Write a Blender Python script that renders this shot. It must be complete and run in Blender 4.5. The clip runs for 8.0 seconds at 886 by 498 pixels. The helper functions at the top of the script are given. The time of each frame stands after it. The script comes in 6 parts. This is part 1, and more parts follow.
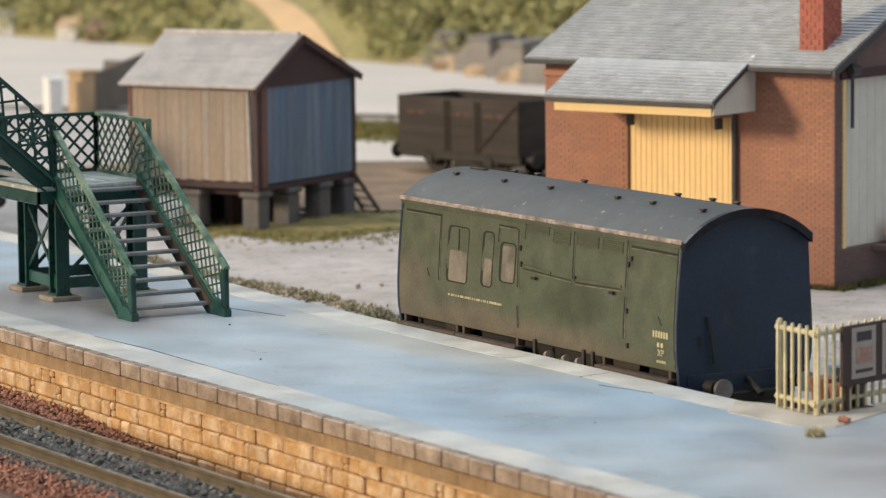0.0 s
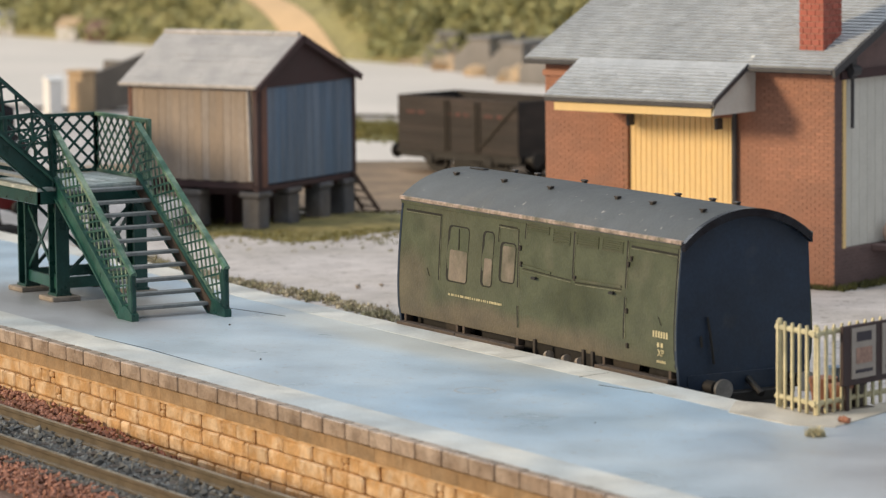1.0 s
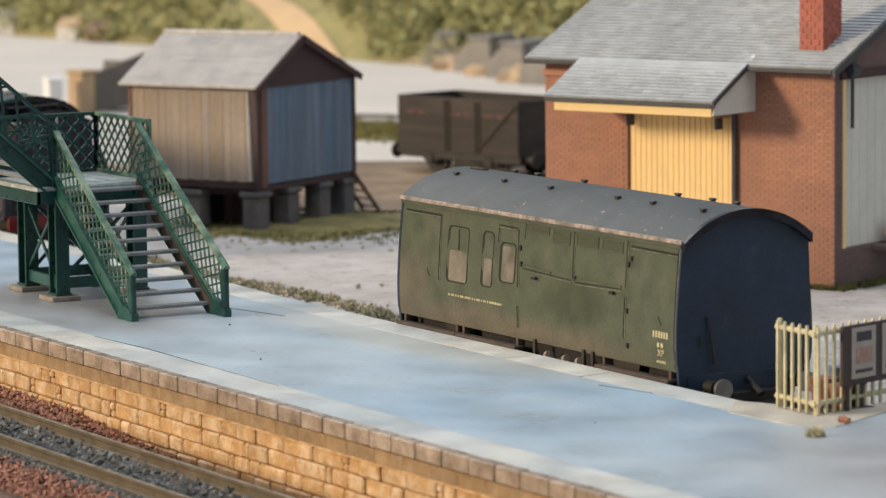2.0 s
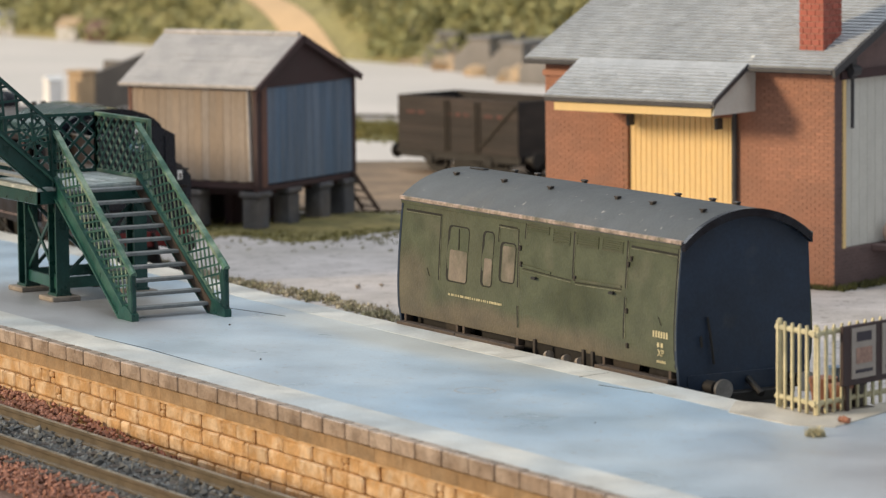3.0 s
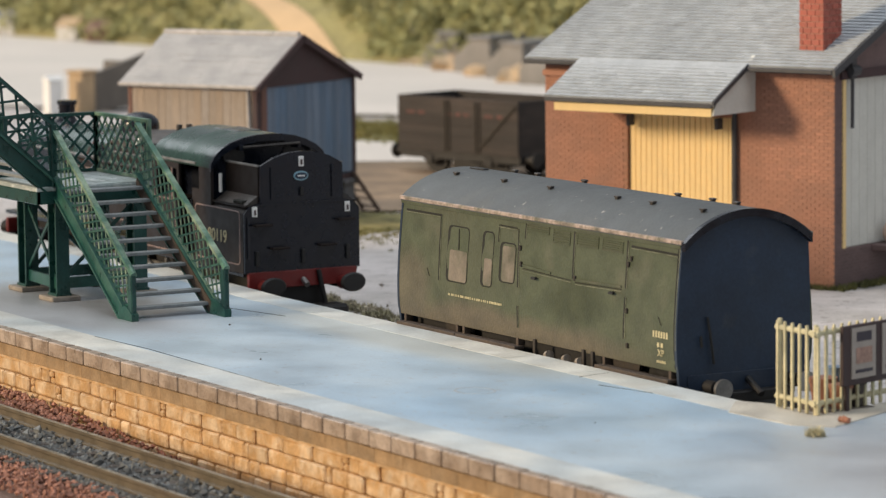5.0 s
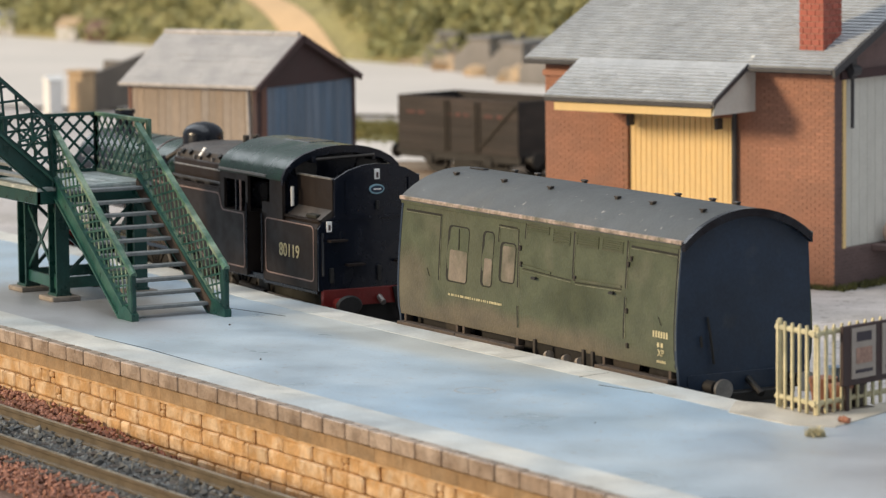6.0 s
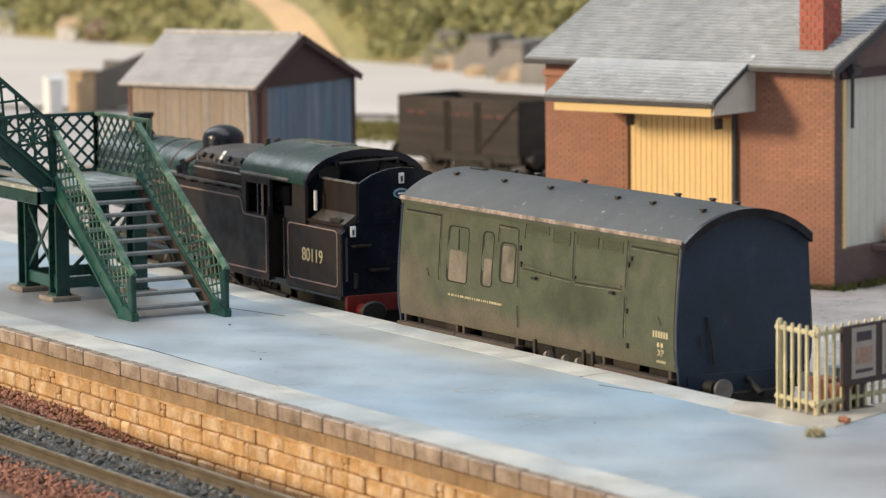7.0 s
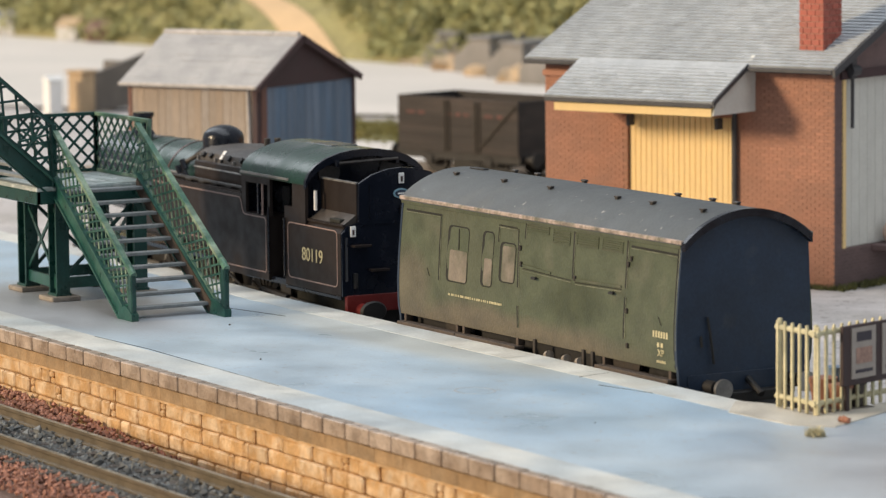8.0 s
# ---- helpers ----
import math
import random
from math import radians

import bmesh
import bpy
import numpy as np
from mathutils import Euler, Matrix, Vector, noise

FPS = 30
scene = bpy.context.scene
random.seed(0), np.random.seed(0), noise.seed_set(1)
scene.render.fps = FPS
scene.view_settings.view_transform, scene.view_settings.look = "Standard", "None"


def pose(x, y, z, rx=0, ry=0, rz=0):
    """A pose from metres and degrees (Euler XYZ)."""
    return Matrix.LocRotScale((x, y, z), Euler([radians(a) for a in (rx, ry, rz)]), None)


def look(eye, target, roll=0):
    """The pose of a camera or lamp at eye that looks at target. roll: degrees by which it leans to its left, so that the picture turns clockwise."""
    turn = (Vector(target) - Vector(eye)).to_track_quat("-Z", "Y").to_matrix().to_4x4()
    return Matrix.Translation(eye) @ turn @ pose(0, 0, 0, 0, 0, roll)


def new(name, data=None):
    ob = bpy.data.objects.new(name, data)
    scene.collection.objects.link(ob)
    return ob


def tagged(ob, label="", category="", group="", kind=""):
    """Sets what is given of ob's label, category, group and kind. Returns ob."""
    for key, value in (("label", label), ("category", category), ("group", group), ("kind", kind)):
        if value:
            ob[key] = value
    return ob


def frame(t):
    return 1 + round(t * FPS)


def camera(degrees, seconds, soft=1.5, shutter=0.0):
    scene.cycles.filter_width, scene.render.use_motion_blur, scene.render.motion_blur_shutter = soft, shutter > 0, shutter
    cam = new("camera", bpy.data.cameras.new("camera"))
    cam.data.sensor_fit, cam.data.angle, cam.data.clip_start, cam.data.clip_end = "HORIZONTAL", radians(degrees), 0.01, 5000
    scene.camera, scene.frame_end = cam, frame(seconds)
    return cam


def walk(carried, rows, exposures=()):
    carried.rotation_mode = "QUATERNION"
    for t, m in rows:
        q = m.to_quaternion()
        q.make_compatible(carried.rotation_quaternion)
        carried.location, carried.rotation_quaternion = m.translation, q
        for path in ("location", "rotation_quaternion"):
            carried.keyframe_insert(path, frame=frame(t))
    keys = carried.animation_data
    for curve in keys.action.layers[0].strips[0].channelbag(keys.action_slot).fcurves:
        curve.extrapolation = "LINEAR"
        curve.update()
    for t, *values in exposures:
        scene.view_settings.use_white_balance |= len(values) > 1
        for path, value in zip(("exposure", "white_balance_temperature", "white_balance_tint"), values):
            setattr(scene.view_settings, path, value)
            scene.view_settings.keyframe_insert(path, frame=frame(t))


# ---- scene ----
# A model railway at its true size (4 mm to the foot). Lengths below are in millimetres.
MM = 0.001


# ---- camera ----
def eye_pose():
    # gaze: turned 60.15 degrees from +y towards -x, 6.42 degrees down
    yaw, pitch, lean = -1.0499, 0.1121, -0.0102
    eye = Vector((835.609, -468.284, 123.974)) * MM
    way = Vector((math.sin(yaw) * math.cos(pitch), math.cos(yaw) * math.cos(pitch), -math.sin(pitch)))
    return look(eye, eye + way, math.degrees(lean))


cam = camera(13.316, 8.0, soft=1.25)
cam.data.dof.use_dof = True
cam.data.dof.focus_distance = 0.94
cam.data.dof.aperture_fstop = 44
walk(cam, [(0.0, eye_pose()), (8.0, eye_pose())], [(0.0, 0.07), (4.5, 0.08), (6.0, 0.14), (6.6, 0.19), (8.0, 0.21)])

# ---- light: a low warm window light from beyond the front line, and the white hall all round ----
world = bpy.data.worlds.new("world")
scene.world = world
world.use_nodes = True
wn = world.node_tree.nodes
wn["Background"].inputs["Color"].default_value = (0.88, 0.93, 0.99, 1)
wn["Background"].inputs["Strength"].default_value = 0.38
sun = new("sun", bpy.data.lights.new("sun", 'SUN'))
sun.data.energy = 3.0
sun.data.angle = radians(11)
sun.data.color = (1.0, 0.78, 0.52)
sun.matrix_world = look(Vector((-0.20, -0.94, 0.27)), Vector((0, 0, 0)))
# unseen overhead strip, assumed; its length gives glossy roofs a reflected band
hall = new("assumed_ceiling_light", bpy.data.lights.new("assumed_ceiling_light", 'AREA'))
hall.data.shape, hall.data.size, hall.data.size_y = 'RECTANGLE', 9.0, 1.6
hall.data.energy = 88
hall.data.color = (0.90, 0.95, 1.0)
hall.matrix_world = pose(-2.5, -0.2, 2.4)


# ---- materials ----
def mat(name, color, rough=0.7, metal=0.0, var=0.25, scale=300.0, fine=1500.0, bump=0.15, tint=None, tint_amount=0.4,
        tint_scale=60.0, stretch=(1, 1, 1), rand=0.0, spec=0.5, soft_patch=None, tint2=None, speck=None):
    """Colour with grain at two scales, a tint in larger patches, fine relief; sizes in waves per metre."""
    m = bpy.data.materials.new(name)
    m.use_nodes = True
    nt = m.node_tree
    N, L = nt.nodes, nt.links
    b = N["Principled BSDF"]
    co = N.new("ShaderNodeTexCoord")
    mp = N.new("ShaderNodeMapping")
    mp.inputs["Scale"].default_value = stretch
    L.new(co.outputs["Object"], mp.inputs["Vector"])
    off = N.new("ShaderNodeVectorMath")
    info = N.new("ShaderNodeObjectInfo")
    L.new(mp.outputs[0], off.inputs[0])
    L.new(info.outputs["Random"], off.inputs[1])

    def noi(s, detail=4.0):
        n = N.new("ShaderNodeTexNoise")
        n.inputs["Scale"].default_value = s
        n.inputs["Detail"].default_value = detail
        L.new(off.outputs[0], n.inputs["Vector"])
        return n

    a, c, d = noi(scale), noi(fine, 2.0), noi(tint_scale, 5.0)

    def rng(src, lo, hi, f0=0.3, f1=0.7):
        r = N.new("ShaderNodeMapRange")
        r.inputs["From Min"].default_value, r.inputs["From Max"].default_value = f0, f1
        r.inputs["To Min"].default_value, r.inputs["To Max"].default_value = lo, hi
        L.new(src, r.inputs["Value"])
        return r.outputs[0]

    mul = N.new("ShaderNodeMath")
    mul.operation = 'MULTIPLY'
    L.new(rng(a.outputs["Fac"], 1 - var, 1 + var), mul.inputs[0])
    L.new(rng(c.outputs["Fac"], 1 - var * 0.6, 1 + var * 0.6), mul.inputs[1])
    last = mul.outputs[0]
    if rand:
        m3 = N.new("ShaderNodeMath")
        m3.operation = 'MULTIPLY'
        L.new(last, m3.inputs[0])
        L.new(rng(info.outputs["Random"], 1 - rand, 1 + rand, 0, 1), m3.inputs[1])
        last = m3.outputs[0]
        geo = N.new("ShaderNodeNewGeometry")
        m4 = N.new("ShaderNodeMath")
        m4.operation = 'MULTIPLY'
        L.new(last, m4.inputs[0])
        L.new(rng(geo.outputs["Random Per Island"], 1 - rand, 1 + rand, 0, 1), m4.inputs[1])
        last = m4.outputs[0]
    mix = N.new("ShaderNodeMix")
    mix.data_type = 'RGBA'
    mix.inputs["A"].default_value = (*color, 1)
    mix.inputs["B"].default_value = (*(tint or color), 1)
    L.new(rng(d.outputs["Fac"], 0, tint_amount if tint else 0, 0.42, 0.66), mix.inputs["Factor"])
    col = mix.outputs["Result"]
    for extra in ([tint2] if tint2 else []) + ([speck] if speck else []):
        # a further layer of patches: colour, waves per metre, amount, where it starts and is full
        e2 = noi(extra[1], 6.0)
        m6 = N.new("ShaderNodeMix")
        m6.data_type = 'RGBA'
        m6.inputs["B"].default_value = (*extra[0], 1)
        L.new(rng(e2.outputs["Fac"], 0, extra[2], extra[3], extra[4]), m6.inputs["Factor"])
        L.new(col, m6.inputs["A"])
        col = m6.outputs["Result"]
    for soft_patch in ([] if not soft_patch else soft_patch if isinstance(soft_patch, list) else [soft_patch]):
        # one soft-edged patch: centre, half sizes, colour
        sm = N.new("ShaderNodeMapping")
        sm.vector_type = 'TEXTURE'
        sm.inputs["Location"].default_value, sm.inputs["Scale"].default_value = soft_patch[0], soft_patch[1]
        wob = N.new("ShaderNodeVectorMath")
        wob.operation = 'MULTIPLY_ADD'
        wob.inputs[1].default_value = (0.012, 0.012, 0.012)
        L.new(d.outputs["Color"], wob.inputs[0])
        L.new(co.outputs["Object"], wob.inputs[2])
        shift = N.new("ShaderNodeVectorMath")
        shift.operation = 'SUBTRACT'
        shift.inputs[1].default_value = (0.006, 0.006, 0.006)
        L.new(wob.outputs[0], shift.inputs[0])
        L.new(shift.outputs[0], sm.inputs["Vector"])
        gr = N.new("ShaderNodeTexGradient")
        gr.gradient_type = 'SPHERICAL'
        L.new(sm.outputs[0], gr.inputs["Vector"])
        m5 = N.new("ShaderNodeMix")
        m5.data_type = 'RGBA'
        m5.inputs["B"].default_value = (*soft_patch[2], 1)
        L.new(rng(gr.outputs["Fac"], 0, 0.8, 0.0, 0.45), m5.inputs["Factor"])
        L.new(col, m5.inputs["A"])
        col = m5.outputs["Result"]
    sc = N.new("ShaderNodeVectorMath")
    sc.operation = 'SCALE'
    L.new(col, sc.inputs[0])
    L.new(last, sc.inputs["Scale"])
    L.new(sc.outputs[0], b.inputs["Base Color"])
    b.inputs["Metallic"].default_value = metal
    b.inputs["Specular IOR Level"].default_value = spec
    L.new(rng(a.outputs["Fac"], max(0.05, rough - 0.12), min(1, rough + 0.12)), b.inputs["Roughness"])
    if bump:
        bp = N.new("ShaderNodeBump")
        bp.inputs["Strength"].default_value = bump
        bp.inputs["Distance"].default_value = 0.0005
        L.new(c.outputs["Fac"], bp.inputs["Height"])
        L.new(bp.outputs[0], b.inputs["Normal"])
    return m


M = dict(
    # patches: grey far end, darker grey under the footbridge, paler rear edge
    platform=mat("platform_surface", (0.435, 0.525, 0.60), 0.38, var=0.07, scale=45, fine=1700, bump=0.14, tint=(0.29, 0.43, 0.575), tint_amount=0.7, tint_scale=9, stretch=(0.9, 1, 1), soft_patch=[((0.312, -0.002, -0.0025), (0.145, 0.085, 1.0), (0.325, 0.305, 0.30)), ((-0.075, -0.058, -0.0025), (0.075, 0.034, 1.0), (0.345, 0.345, 0.36)), ((0.03, -0.012, -0.0025), (0.10, 0.02, 1.0), (0.50, 0.52, 0.50))], tint2=((0.62, 0.64, 0.62), 26, 0.25, 0.50, 0.72), speck=((0.33, 0.33, 0.34), 420, 0.6, 0.60, 0.72)),
    edging=mat("pale_edging", (0.64, 0.63, 0.58), 0.45, var=0.12, scale=90, bump=0.15, speck=((0.42, 0.40, 0.36), 80, 0.6, 0.58, 0.72), tint=(0.40, 0.48, 0.54), tint_amount=0.7, tint_scale=22),
    apron=mat("worn_apron_slab", (0.50, 0.465, 0.40), 0.6, var=0.15, scale=120, bump=0.3, tint=(0.36, 0.34, 0.30), tint_amount=0.7, tint_scale=45),
    coping=mat("coping_stone", (0.29, 0.222, 0.172), 0.30, var=0.22, scale=250, bump=0.35, tint=(0.56, 0.47, 0.40), tint_amount=0.5, tint_scale=110, rand=0.10),
    band=mat("stone_band", (0.33, 0.218, 0.118), 0.45, var=0.2, scale=250, bump=0.3, tint=(0.36, 0.28, 0.19), tint_scale=100, rand=0.1),
    stone=mat("golden_stone", (0.56, 0.345, 0.160), 0.42, var=0.14, scale=260, fine=900, bump=0.7, tint=(0.74, 0.58, 0.40), tint_amount=0.8, tint_scale=210, rand=0.08, speck=((0.36, 0.20, 0.085), 120, 0.3, 0.58, 0.72)),
    mortar=mat("mortar", (0.27, 0.155, 0.07), 0.85, var=0.25),
    earth=mat("ballast_bed", (0.16, 0.108, 0.085), 0.9, var=0.3, scale=400, bump=0.6, tint=(0.18, 0.08, 0.05), tint_scale=60),
    redballast=mat("red_ballast", (0.34, 0.165, 0.115), 0.9, var=0.3, scale=500, bump=0.5, rand=0.35),
    greyballast=mat("grey_ballast", (0.22, 0.225, 0.22), 0.85, var=0.3, scale=500, bump=0.5, rand=0.45),
    rail=mat("weathered_rail", (0.15, 0.12, 0.082), 0.5, 0.3, var=0.15, scale=200, tint=(0.10, 0.085, 0.05), bump=0.15),
    railtop=mat("rail_head", (0.42, 0.36, 0.27), 0.35, 0.8, var=0.1, bump=0.05),
    sleeper=mat("sleeper", (0.07, 0.055, 0.045), 0.85, bump=0.3),
    yard=mat("yard_grit", (0.51, 0.475, 0.462), 0.85, var=0.14, scale=90, fine=1100, bump=0.5, speck=((0.25, 0.225, 0.205), 330, 0.7, 0.57, 0.69), tint=(0.36, 0.33, 0.30), tint_amount=0.6, tint_scale=24),
    road=mat("pale_road", (0.64, 0.59, 0.54), 0.8, var=0.05, scale=40, fine=400, bump=0.1, tint=(0.52, 0.49, 0.45), tint_scale=10),
    brownsoil=mat("brown_soil", (0.29, 0.205, 0.135), 0.9, var=0.4, scale=80, bump=0.5, tint=(0.13, 0.10, 0.065), tint_amount=0.8, tint_scale=40),
    # patches: brown dirt stains low and at the left end, one dark smudge
    vangreen=mat("weathered_green_paint", (0.074, 0.086, 0.053), 0.5, var=0.16, scale=160, fine=1500, bump=0.3, speck=((0.150, 0.132, 0.100), 95, 0.30, 0.57, 0.74), tint=(0.096, 0.096, 0.064), tint_amount=0.6, tint_scale=22, spec=0.3, soft_patch=[((0.050, -0.002, 0.0005), (0.075, 0.02, 0.0065), (0.122, 0.101, 0.074)), ((0.004, -0.002, 0.008), (0.014, 0.02, 0.012), (0.116, 0.102, 0.075)), ((0.083, -0.002, 0.0115), (0.016, 0.02, 0.0075), (0.048, 0.056, 0.030))]),
    vanedge=mat("seam_highlight_green", (0.17, 0.175, 0.12), 0.55, var=0.3, scale=400, bump=0.2, tint=(0.07, 0.085, 0.05), tint_amount=0.9, tint_scale=180),
    dirtbrown=mat("dirty_brown_timber", (0.075, 0.055, 0.042), 0.8, var=0.3, scale=300, bump=0.3, tint=(0.03, 0.025, 0.022), tint_scale=120),
    greytimber=mat("greyed_timber", (0.14, 0.122, 0.105), 0.8, var=0.2, scale=100, bump=0.2),
    boilerline=mat("red_boiler_line", (0.09, 0.032, 0.03), 0.4, var=0.15),
    vanroof=mat("grey_roof_paint", (0.070, 0.079, 0.084), 0.55, var=0.18, scale=150, bump=0.16, tint=(0.048, 0.055, 0.060), tint_amount=0.7, tint_scale=30, tint2=((0.125, 0.118, 0.105), 55, 0.4, 0.55, 0.72), speck=((0.32, 0.30, 0.28), 420, 0.8, 0.68, 0.74)),
    vanend=mat("blue_black_paint", (0.0235, 0.0380, 0.066), 0.5, var=0.16, scale=120, bump=0.1, speck=((0.06, 0.065, 0.075), 160, 0.4, 0.60, 0.74), spec=0.35),
    cornice=mat("worn_pinkish_trim", (0.36, 0.28, 0.24), 0.7, var=0.35, scale=500, bump=0.5, tint=(0.10, 0.10, 0.065), tint_amount=0.95, tint_scale=260),
    black=mat("matt_black", (0.014, 0.013, 0.013), 0.6, var=0.2, bump=0.1),
    dirtblack=mat("dirty_black", (0.035, 0.028, 0.022), 0.8, var=0.3, scale=400, bump=0.3),
    line=mat("dark_seam", (0.012, 0.012, 0.008), 0.8, var=0.1),
    blind=mat("dusty_window_blind", (0.18, 0.15, 0.118), 0.6, var=0.15, scale=300, tint=(0.085, 0.085, 0.055), tint_amount=0.9, tint_scale=130),
    cream=mat("cream_lettering", (0.50, 0.44, 0.26), 0.6, var=0.1),
    # black paint, tinted blue for the ceiling light it reflects
    locoblack=mat("loco_black_cool_sheen", (0.0070, 0.0092, 0.0160), 0.24, var=0.12, scale=200, bump=0.03, spec=0.4),
    # black paint again, browned to hold the sides' warm sunlit sheen
    locotank=mat("loco_black_warm_sheen", (0.022, 0.0168, 0.0152), 0.46, var=0.06, scale=200, bump=0.04, spec=0.15),
    locoroof=mat("loco_roof_green_black", (0.0062, 0.0300, 0.0205), 0.26, var=0.2, scale=120, bump=0.02, spec=0.34),
    liner=mat("lining", (0.27, 0.19, 0.17), 0.5, var=0.1),
    red=mat("buffer_red", (0.155, 0.0135, 0.012), 0.45, var=0.15, scale=300, tint=(0.12, 0.018, 0.014), tint_scale=120),
    white=mat("white_mark", (0.80, 0.79, 0.77), 0.5, var=0.05),
    blueplate=mat("blue_plate", (0.26, 0.44, 0.53), 0.5, var=0.05),
    steel=mat("dull_steel", (0.28, 0.27, 0.26), 0.4, 0.7, var=0.15),
    copper=mat("copper_pipe", (0.30, 0.17, 0.11), 0.4, 0.6, var=0.15),
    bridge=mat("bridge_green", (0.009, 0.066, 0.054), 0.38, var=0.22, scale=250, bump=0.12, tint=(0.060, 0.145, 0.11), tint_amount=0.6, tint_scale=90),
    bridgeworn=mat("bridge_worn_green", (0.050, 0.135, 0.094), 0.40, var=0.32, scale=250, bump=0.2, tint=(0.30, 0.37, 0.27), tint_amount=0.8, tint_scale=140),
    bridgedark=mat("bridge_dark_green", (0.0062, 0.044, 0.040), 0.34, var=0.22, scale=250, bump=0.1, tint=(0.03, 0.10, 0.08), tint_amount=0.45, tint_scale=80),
    tread=mat("stair_tread", (0.19, 0.205, 0.21), 0.6, var=0.2, scale=300, bump=0.2),
    landing=mat("landing_boards", (0.36, 0.41, 0.41), 0.5, var=0.2, scale=200, bump=0.2, tint=(0.19, 0.23, 0.21), tint_amount=0.7, tint_scale=90, speck=((0.66, 0.68, 0.66), 260, 0.7, 0.55, 0.7)),
    concrete=mat("foot_block", (0.27, 0.235, 0.20), 0.8, var=0.2, scale=300, bump=0.3),
    plank=mat("weathered_plank", (0.315, 0.25, 0.195), 0.75, var=0.16, scale=60, fine=900, bump=0.2, tint=(0.335, 0.30, 0.275), tint_amount=0.8, tint_scale=16, stretch=(2, 2, 0.5), rand=0.04),
    bluedoor=mat("blue_boards", (0.100, 0.158, 0.240), 0.65, var=0.2, scale=70, bump=0.2, tint=(0.17, 0.205, 0.26), tint_amount=0.75, tint_scale=60, stretch=(3, 3, 0.3), rand=0.05),
    maroon=mat("maroon_timber", (0.055, 0.030, 0.032), 0.7, var=0.2, scale=120, bump=0.2),
    brownpost=mat("brown_corner_post", (0.17, 0.085, 0.065), 0.7, var=0.2, scale=120, bump=0.2),
    shedroof=mat("shed_slates", (0.365, 0.355, 0.35), 0.7, var=0.16, scale=120, bump=0.2, tint=(0.30, 0.29, 0.29), tint_scale=40, rand=0.025),
    ridge=mat("ridge_tile", (0.46, 0.43, 0.41), 0.7, var=0.2, scale=300, bump=0.2),
    pier=mat("pier_paint", (0.105, 0.11, 0.125), 0.75, var=0.25, scale=200, bump=0.25, tint=(0.20, 0.16, 0.12), tint_scale=60),
    brick=mat("red_brick", (0.375, 0.182, 0.118), 0.75, var=0.12, scale=120, bump=0.2, tint=(0.30, 0.145, 0.10), tint_amount=0.7, tint_scale=28, rand=0.07),
    brickjoint=mat("brick_joint", (0.31, 0.165, 0.11), 0.85, var=0.1),
    chimbrick=mat("bright_red_brick", (0.345, 0.098, 0.068), 0.7, var=0.15, scale=300, bump=0.2, rand=0.14),
    chimjoint=mat("pale_joint", (0.46, 0.27, 0.22), 0.85, var=0.1),
    # end-wall brick, darkened so that the colour carries the wall's shade
    quoin=mat("end_brick_shade_tone", (0.165, 0.112, 0.108), 0.8, var=0.15, scale=200, bump=0.2, tint=(0.11, 0.076, 0.075), tint_scale=60, rand=0.08),
    slate=mat("roof_slate", (0.40, 0.425, 0.45), 0.6, var=0.12, scale=200, bump=0.2, tint=(0.29, 0.315, 0.34), tint_amount=0.7, tint_scale=30, rand=0.07),
    creampaint=mat("cream_boards", (0.80, 0.58, 0.27), 0.6, var=0.06, scale=120, bump=0.1, rand=0.03),
    greypaint=mat("grey_boards", (0.61, 0.61, 0.565), 0.65, var=0.07, scale=120, bump=0.1),
    gutter=mat("dark_gutter", (0.045, 0.045, 0.05), 0.6, var=0.15),
    wagon=mat("worn_wagon_timber", (0.026, 0.021, 0.019), 0.75, var=0.4, scale=110, bump=0.4, tint=(0.060, 0.046, 0.040), tint_amount=0.6, tint_scale=50, stretch=(0.4, 1, 2.5), rand=0.12),
    faded=mat("faded_red_mark", (0.115, 0.05, 0.043), 0.8, var=0.3),
    fence=mat("cream_fence_paint", (0.58, 0.52, 0.33), 0.55, var=0.15, scale=300, bump=0.2, tint=(0.36, 0.34, 0.22), tint_amount=0.6, tint_scale=80),
    board=mat("dark_brown_board", (0.050, 0.028, 0.026), 0.6, var=0.15),
    poster=mat("poster_paper", (0.36, 0.31, 0.27), 0.7, var=0.08),
    posterink=mat("poster_ink", (0.05, 0.04, 0.05), 0.7, var=0.1),
    posterred=mat("poster_red", (0.36, 0.22, 0.17), 0.7, var=0.25, scale=600),
    paper=mat("pale_render", (0.62, 0.61, 0.60), 0.8, var=0.12, scale=300, bump=0.3),
    terracotta=mat("terracotta", (0.26, 0.115, 0.07), 0.7, var=0.2),
    weed=mat("weeds", (0.26, 0.24, 0.145), 0.9, var=0.4, scale=500, tint=(0.52, 0.45, 0.35), tint_amount=0.8, tint_scale=120, rand=0.4, bump=0.3),
    grass=mat("dry_grass", (0.17, 0.15, 0.05), 0.9, var=0.35, scale=300, tint=(0.10, 0.11, 0.035), tint_amount=0.8, tint_scale=50, rand=0.3, bump=0.3),
    hill=mat("hill_grass", (0.30, 0.265, 0.12), 0.9, var=0.25, scale=30, fine=200, tint=(0.19, 0.18, 0.075), tint_amount=0.8, tint_scale=8, bump=0.3),
    bush=mat("bush_leaves", (0.335, 0.325, 0.145), 0.9, var=0.2, scale=40, tint=(0.44, 0.40, 0.19), tint_amount=0.6, tint_scale=10, rand=0.15, bump=0.3),
    path=mat("sandy_path", (0.52, 0.37, 0.22), 0.9, var=0.12, scale=30, bump=0.2),
